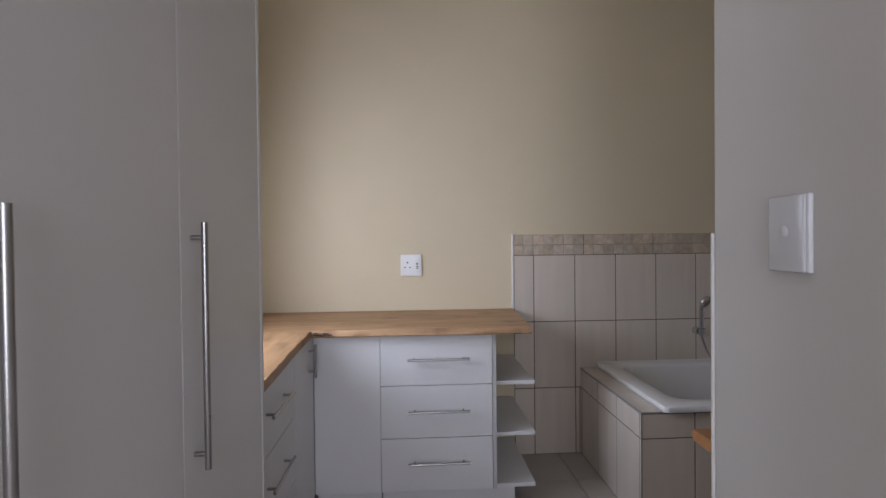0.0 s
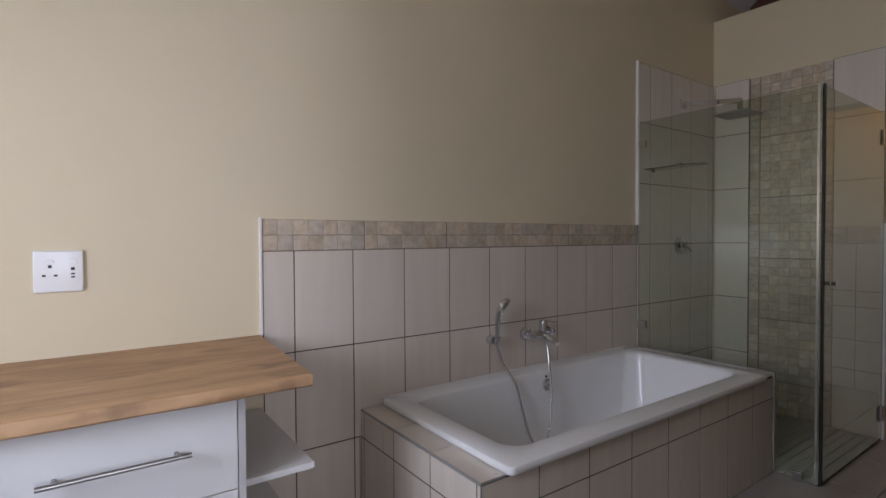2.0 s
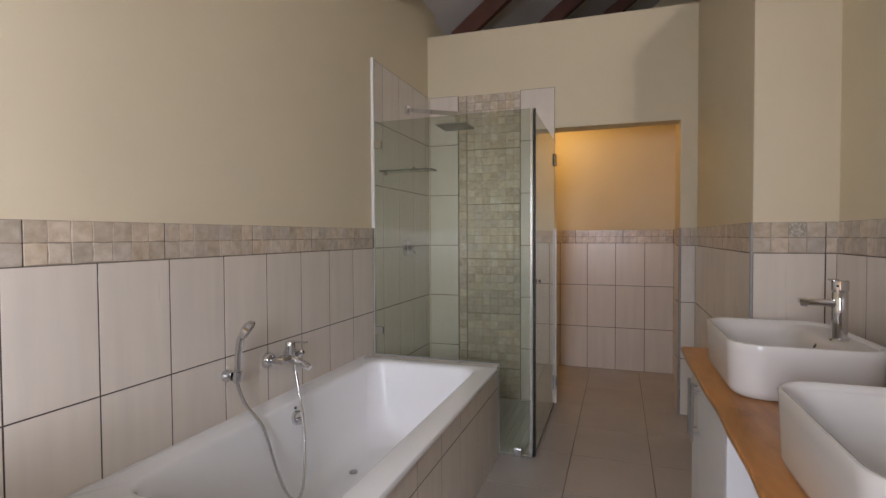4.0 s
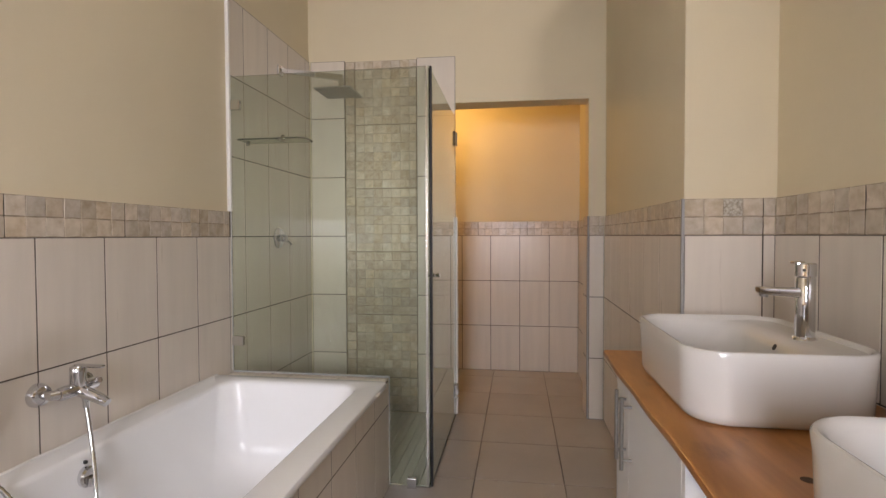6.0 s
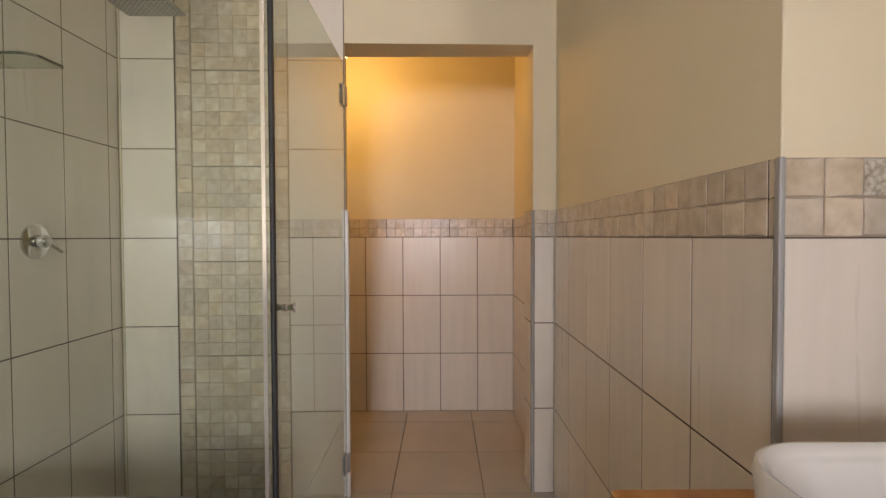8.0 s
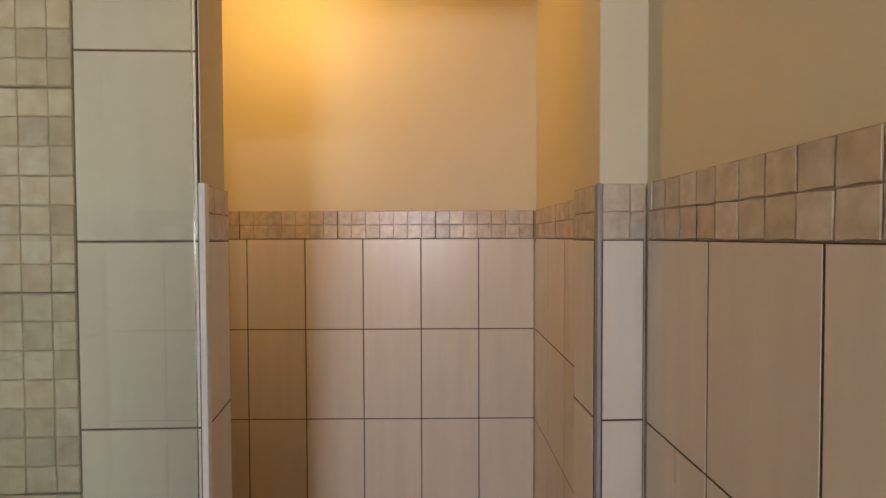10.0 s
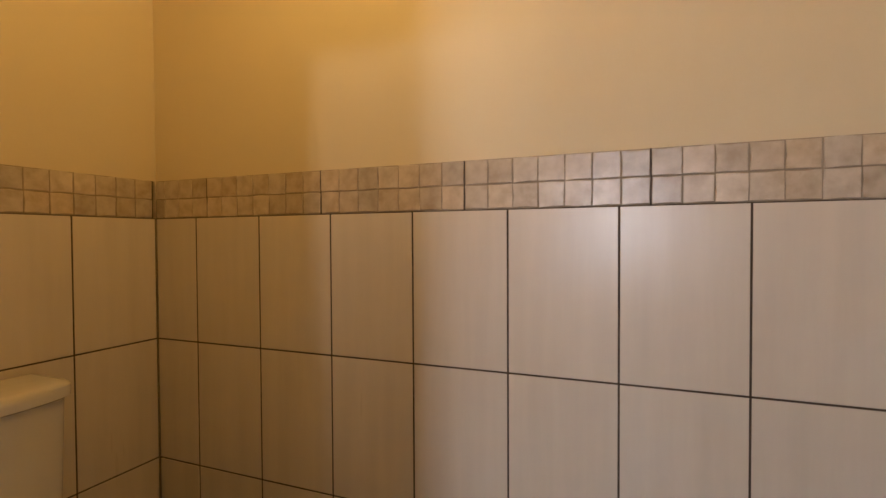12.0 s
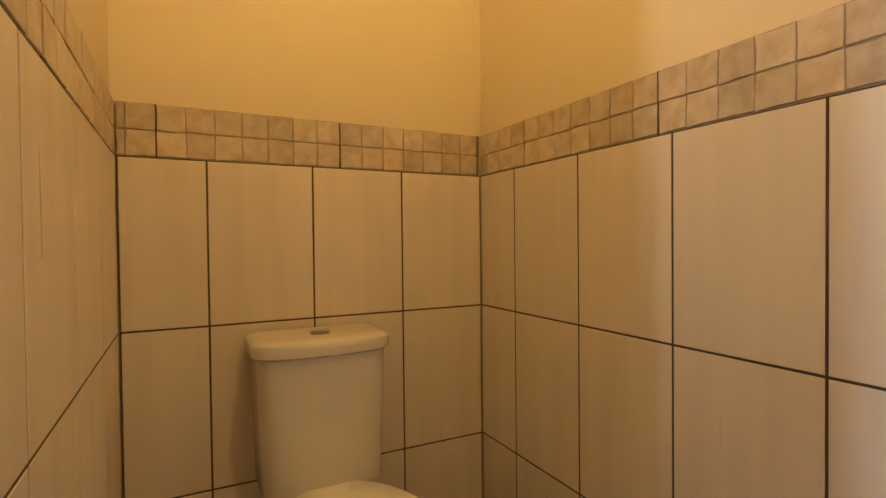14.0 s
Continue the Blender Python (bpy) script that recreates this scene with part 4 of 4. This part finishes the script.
# ---- toilet room ----
def toilet():
    cx = 4.670
    root = thing("toilet", (cx, 2.6, 0), "white close-coupled toilet with cistern, seat lid closed", "toilet")

    def dring(w, y0, y1, z, bow=0.03, n=28):
        pts, r = [(cx + w / 2, y1, z)], 0.036
        for i in range(n + 1):
            xx = w / 2 * math.cos(math.pi * i / n)
            e = abs(2 * xx / w)
            over = max(0.0, abs(xx) - (w / 2 - r))
            pts.append((cx + xx, y0 - bow * (1 - e ** 2.2) + r - math.sqrt(max(0.0, r * r - over * over)), z))
        return pts + [(cx - w / 2, y1, z)]

    yb = 3.020
    cis = bmesh.new()
    add_loft(cis, [dring(0.280, 2.885, yb, 0.410), dring(0.292, 2.872, yb, 0.422), dring(0.300, 2.870, yb, 0.55), dring(0.307, 2.868, yb, 0.67), dring(0.310, 2.867, yb, 0.742)])
    part("cistern", cis, CERAMIC, root, smooth=True)
    lid = bmesh.new()
    add_loft(lid, [dring(0.320, 2.864, yb, 0.7425), dring(0.331, 2.858, yb, 0.747), dring(0.333, 2.857, yb, 0.765), dring(0.330, 2.859, yb, 0.774), dring(0.318, 2.866, yb, 0.780), dring(0.290, 2.882, yb, 0.783)])
    part("cistern_lid", lid, CERAMIC, root, smooth=True)
    part("flush_button", tube_bm([(cx, 2.925, 0.7825), (cx, 2.925, 0.7875), (cx, 2.925, 0.7895)], [0.024, 0.024, 0.020], 26), STEEL, root, "round steel flush button", True)

    def oval(w, y0, y1, z, n=32):
        cy, ry = (y0 + y1) / 2, (y1 - y0) / 2
        out = []
        for k in range(n):
            a = 2 * math.pi * k / n
            s = math.sin(a)
            out.append((cx + w / 2 * math.cos(a) * (1 - 0.12 * max(0, -s)), cy + ry * s, z))
        return out

    bw = bmesh.new()
    add_loft(bw, [oval(0.24, 2.50, 2.98, 0.0), oval(0.22, 2.52, 2.98, 0.08), oval(0.24, 2.46, 2.98, 0.2), oval(0.34, 2.37, 2.99, 0.34), oval(0.365, 2.34, 2.99, 0.385), oval(0.35, 2.35, 2.98, 0.392)])
    part("bowl", bw, CERAMIC, root, smooth=True)
    st = bmesh.new()
    add_loft(st, [oval(0.36, 2.345, 2.865, 0.3925), oval(0.372, 2.335, 2.867, 0.398), oval(0.372, 2.335, 2.867, 0.408), oval(0.36, 2.345, 2.862, 0.412)])
    part("seat", st, PLASTIC, root, smooth=True)
    sl = bmesh.new()
    add_loft(sl, [oval(0.362, 2.342, 2.866, 0.4125), oval(0.374, 2.333, 2.868, 0.418), oval(0.372, 2.335, 2.868, 0.428), oval(0.34, 2.36, 2.86, 0.436), oval(0.20, 2.45, 2.78, 0.440)])
    part("seat_lid", sl, PLASTIC, root, smooth=True)


toilet()


def bulb():
    x, y, z = BULB
    root = thing("ceiling_bulb", (x, y, 2.62), "bare warm glowing bulb on a short ceiling cord", "light bulb")
    part("ceiling_rose", tube_bm([(x, y, 2.6195), (x, y, 2.605), (x, y, 2.598)], [0.04, 0.038, 0.012], 20), PLASTIC, root, smooth=True)
    part("cord", tube_bm([(x, y, 2.60), (x, y, 2.5), (x, y, z + 0.085)], 0.003, 8), PLASTIC, root)
    part("holder", tube_bm([(x, y, z + 0.09), (x, y, z + 0.08), (x, y, z + 0.035)], [0.012, 0.019, 0.019], 16), PLASTIC, root, smooth=True)
    part("bulb_glass", tube_bm([(x, y, z + 0.035), (x, y, z + 0.02), (x, y, z - 0.005), (x, y, z - 0.03), (x, y, z - 0.043), (x, y, z - 0.048)], [0.013, 0.018, 0.029, 0.027, 0.015, 0.004], 20), bulbmat, root, "warm glowing glass", True)


bulb()


# ---- tiles on walls, bath, floor ----
NF = Face((0, YN, 0), (1, 0, 0), (0, -1, 0))
tiles(NF, grid(0.6255, 1.026, 1.0, 0.253), [0.0, R1], WALL_NORTH)
tiles(NF, grid(0.6255, 3.0395, 1.0, 0.253), [R1, R2, R3], WALL_NORTH)
mosaic(NF, 0.6255, 3.024, R3, RB, WALL_NORTH, 1.055, None, 3)
tiles(NF, grid(3.0405, 4.020, 3.950, 0.257), [0.0, R1, R2, R3, 4 * ROW, 5 * ROW, SHOWER_TOP], WALL_NORTH)

tiles(EAST, [0.0095, 0.250], [0.0, R1, R2, R3, 4 * ROW, 5 * ROW, SHOWER_TOP], WALL_EAST)
tiles(EAST, [0.748, U0 - 0.004], [0.0, R1, R2, R3, 4 * ROW, 5 * ROW, SHOWER_TOP], WALL_EAST)
tiles(EAST, [U1 + 0.003, U2 - 0.012], [0.0, R1, R2, R3], WALL_EAST)
mosaic(EAST, U1 + 0.003, U2 - 0.012, R3, RB, WALL_EAST, None, None, 5)
strip = bmesh.new()
EAST.slab(strip, 0.251, 0.322, 0.0, 2.398, 0.0, 0.002)
MSTRIP = structure("mosaic_strip", strip, GROUT, "narrow upright strip of stone mosaic", "mosaic")
mosaic(EAST, 0.2525, 0.3212, 0.004, 2.396, MSTRIP, 0.256, 0.236, 8)
panel = bmesh.new()
EAST.slab(panel, 0.322, 0.747, 0.0, 2.398, 0.0, 0.002)
MPANEL = structure("mosaic_panel", panel, GROUT, "tall panel of greige stone mosaic in the shower", "mosaic")
for k in range(6):
    z0, z1 = max(0.004, 0.236 + 0.4325 * (k - 1) + 0.0012), 0.236 + 0.4325 * k - 0.0012
    mosaic(EAST, 0.3232, 0.7462, z0, min(z1, 2.397), MPANEL, 0.3235, z1 - 7 * CELL + 0.002, 20 + k)

PW = Face((2.544, 0.719, 0), (0, 1, 0), (-1, 0, 0))
tiles(PW, [0.0075, 0.046, 0.2945], [R1, R2, R3], WALL_PIER)
mosaic(PW, 0.0080, 0.2945, R3, RB, WALL_PIER, 0.2945 - 4 * CELL, None, 31, (0.2945 - 2.5 * CELL, RB - 0.03))
PN = Face((0, 1.013, 0), (1, 0, 0), (0, 1, 0))
tiles(PN, grid(2.5455, 4.072, 2.805, 0.255), [0.0, R1, R2, R3], WALL_PIER)
mosaic(PN, 2.5455, 4.072, R3, RB, WALL_PIER, 2.997, None, 33)
VS = Face((0, 0.719, 0), (1, 0, 0), (0, 1, 0))
tiles(VS, grid(0.745, 2.5368, 2.287, 0.251), [R1 + 0.2, R2, R3], WALL_VANITY)
mosaic(VS, 0.745, 2.5362, R3, RB, WALL_VANITY, 2.10, None, 35)

WE = Face((5.209, 0, 0), (0, 1, 0), (-1, 0, 0))
tiles(WE, grid(1.056, 3.027, 1.561, 0.2572), [0.0, R1, R2, R3], WALL_WC_EAST)
mosaic(WE, 1.056, 3.027, R3, RB, WALL_WC_EAST, 1.93, None, 41)
WN = Face((0, 3.037, 0), (1, 0, 0), (0, -1, 0))
tiles(WN, grid(4.241, 5.199, 4.680, 0.2545), [0.0, R1, R2, R3], WALL_NORTH)
mosaic(WN, 4.241, 5.199, R3, RB, WALL_NORTH, 4.320, None, 43)
WS = Face((0, 1.046, 0), (1, 0, 0), (0, 1, 0))
tiles(WS, grid(4.258, 5.199, 4.669, 0.253), [0.0, R1, R2, R3], WALL_WC_SOUTH)
mosaic(WS, 4.258, 5.199, R3, RB, WALL_WC_SOUTH, 4.8, None, 45)
WWF = Face((EX - 0.014, 3.0, 0), (0.014, -1, 0), (1, 0.014, 0))
tiles(WWF, grid(-0.026, 0.988, 3.0 - 2.27, 0.253), [0.0, R1, R2, R3], WALL_EAST)
mosaic(WWF, -0.026, 0.988, R3, RB, WALL_EAST, 0.2, None, 47)
# doorway reveals
JN = Face(JA, JB - JA, Vector((JB.y - JA.y, -(JB.x - JA.x), 0)))
tiles(JN, [0.011, 0.183], [0.0, R1, R2, R3], WALL_EAST)
mosaic(JN, 0.011, 0.183, R3, RB, WALL_EAST, 0.005, None, 49)
JS = Face(EAST.at(U1, 0, 0), -EAST.n, -EAST.u)
tiles(JS, [0.011, 0.158], [0.0, R1, R2, R3], WALL_EAST)
mosaic(JS, 0.011, 0.158, R3, RB, WALL_EAST, 0.005, None, 51)

SF = Face((0, BY0, 0), (1, 0, 0), (0, -1, 0))
tiles(SF, grid(BX0 + 0.003, BX1 - 0.004, 1.279, 0.2525), [0.0, 0.402, 0.514], SURROUND)
SW = Face((BX0 + 0.009, 0, 0), (0, 1, 0), (-1, 0, 0))
tiles(SW, grid(BY0 - 0.008, 2.998, 2.463, 0.254), [0.0, 0.402, 0.514], SURROUND)


def ledge(x0, x1, joints, z):
    for a, b in zip(joints, joints[1:]):
        bm = box_bm((x0, a + JOINT / 2, z), (x1, b - JOINT / 2, z + 0.009), 0.001)
        part("tile", bm, TILE, SURROUND)


ledge(BX0 + 0.004, 1.146, [BY0 - 0.006, 2.463, 2.717, 2.997], 0.5125)
ledge(2.907, BX1 - 0.002, [BY0 - 0.006, 2.43, 2.683, 2.997], 0.5175)
for lo, hi in (((BX0 - 0.001, BY0 - 0.010, 0.513), (BX0 + 0.0035, 2.998, 0.5225)), ((BX0 - 0.0015, BY0 - 0.0105, 0.0), (BX0 + 0.004, BY0 - 0.0065, 0.513)), ((BX0 + 0.0035, BY0 - 0.0105, 0.514), (1.128, BY0 - 0.0062, 0.5225))):
    tagged(part("tile_trim", box_bm(lo, hi, 0.0008), TRIM), "grey metal edge strip on the bath surround", "trim", "", "structure")

FX, FY, FP, FQ = 4.081, 1.352, 0.456, 0.437
i0, i1, j0, j1 = -12, 3, -8, 4
for i in range(i0, i1):
    for j in range(j0, j1):
        xa, xb = max(FX + i * FP, -1.04), min(FX + (i + 1) * FP, 5.22)
        ya, yb = max(FY + j * FQ, -1.99), min(FY + (j + 1) * FQ, 3.02)
        if xb - xa < 0.02 or yb - ya < 0.02 or (xa > 4.2 and yb < 1.05):
            continue
        if xa >= 3.04 and xb <= 4.03 and ya > 1.99:
            continue
        if xb > 3.06 and xa < 4.0 and yb > 2.0 and ya >= 1.99:
            continue
        w, h = xb - xa - 0.0045, yb - ya - 0.0045
        ob = new("tile", tile_mesh(w, h, TT, FLOORTILE, 0.0008))
        ob.parent = FLOOR
        ob.matrix_basis = pose((xa + xb) / 2, (ya + yb) / 2, -0.009, 90, 0, 0)

# shower floor of narrow strips
shf = structure("shower_floor", box_bm((3.05, 1.99, -0.0085), (4.02, 2.998, 0.0035)), FGROUT, "shower floor bedding", "floor")
for k in range(20):
    y = 2.002 + 0.05 * k
    part("tile", box_bm((3.052, y, 0.002), (4.012, y + 0.047, 0.008), 0.001), STRIPTILE, shf)
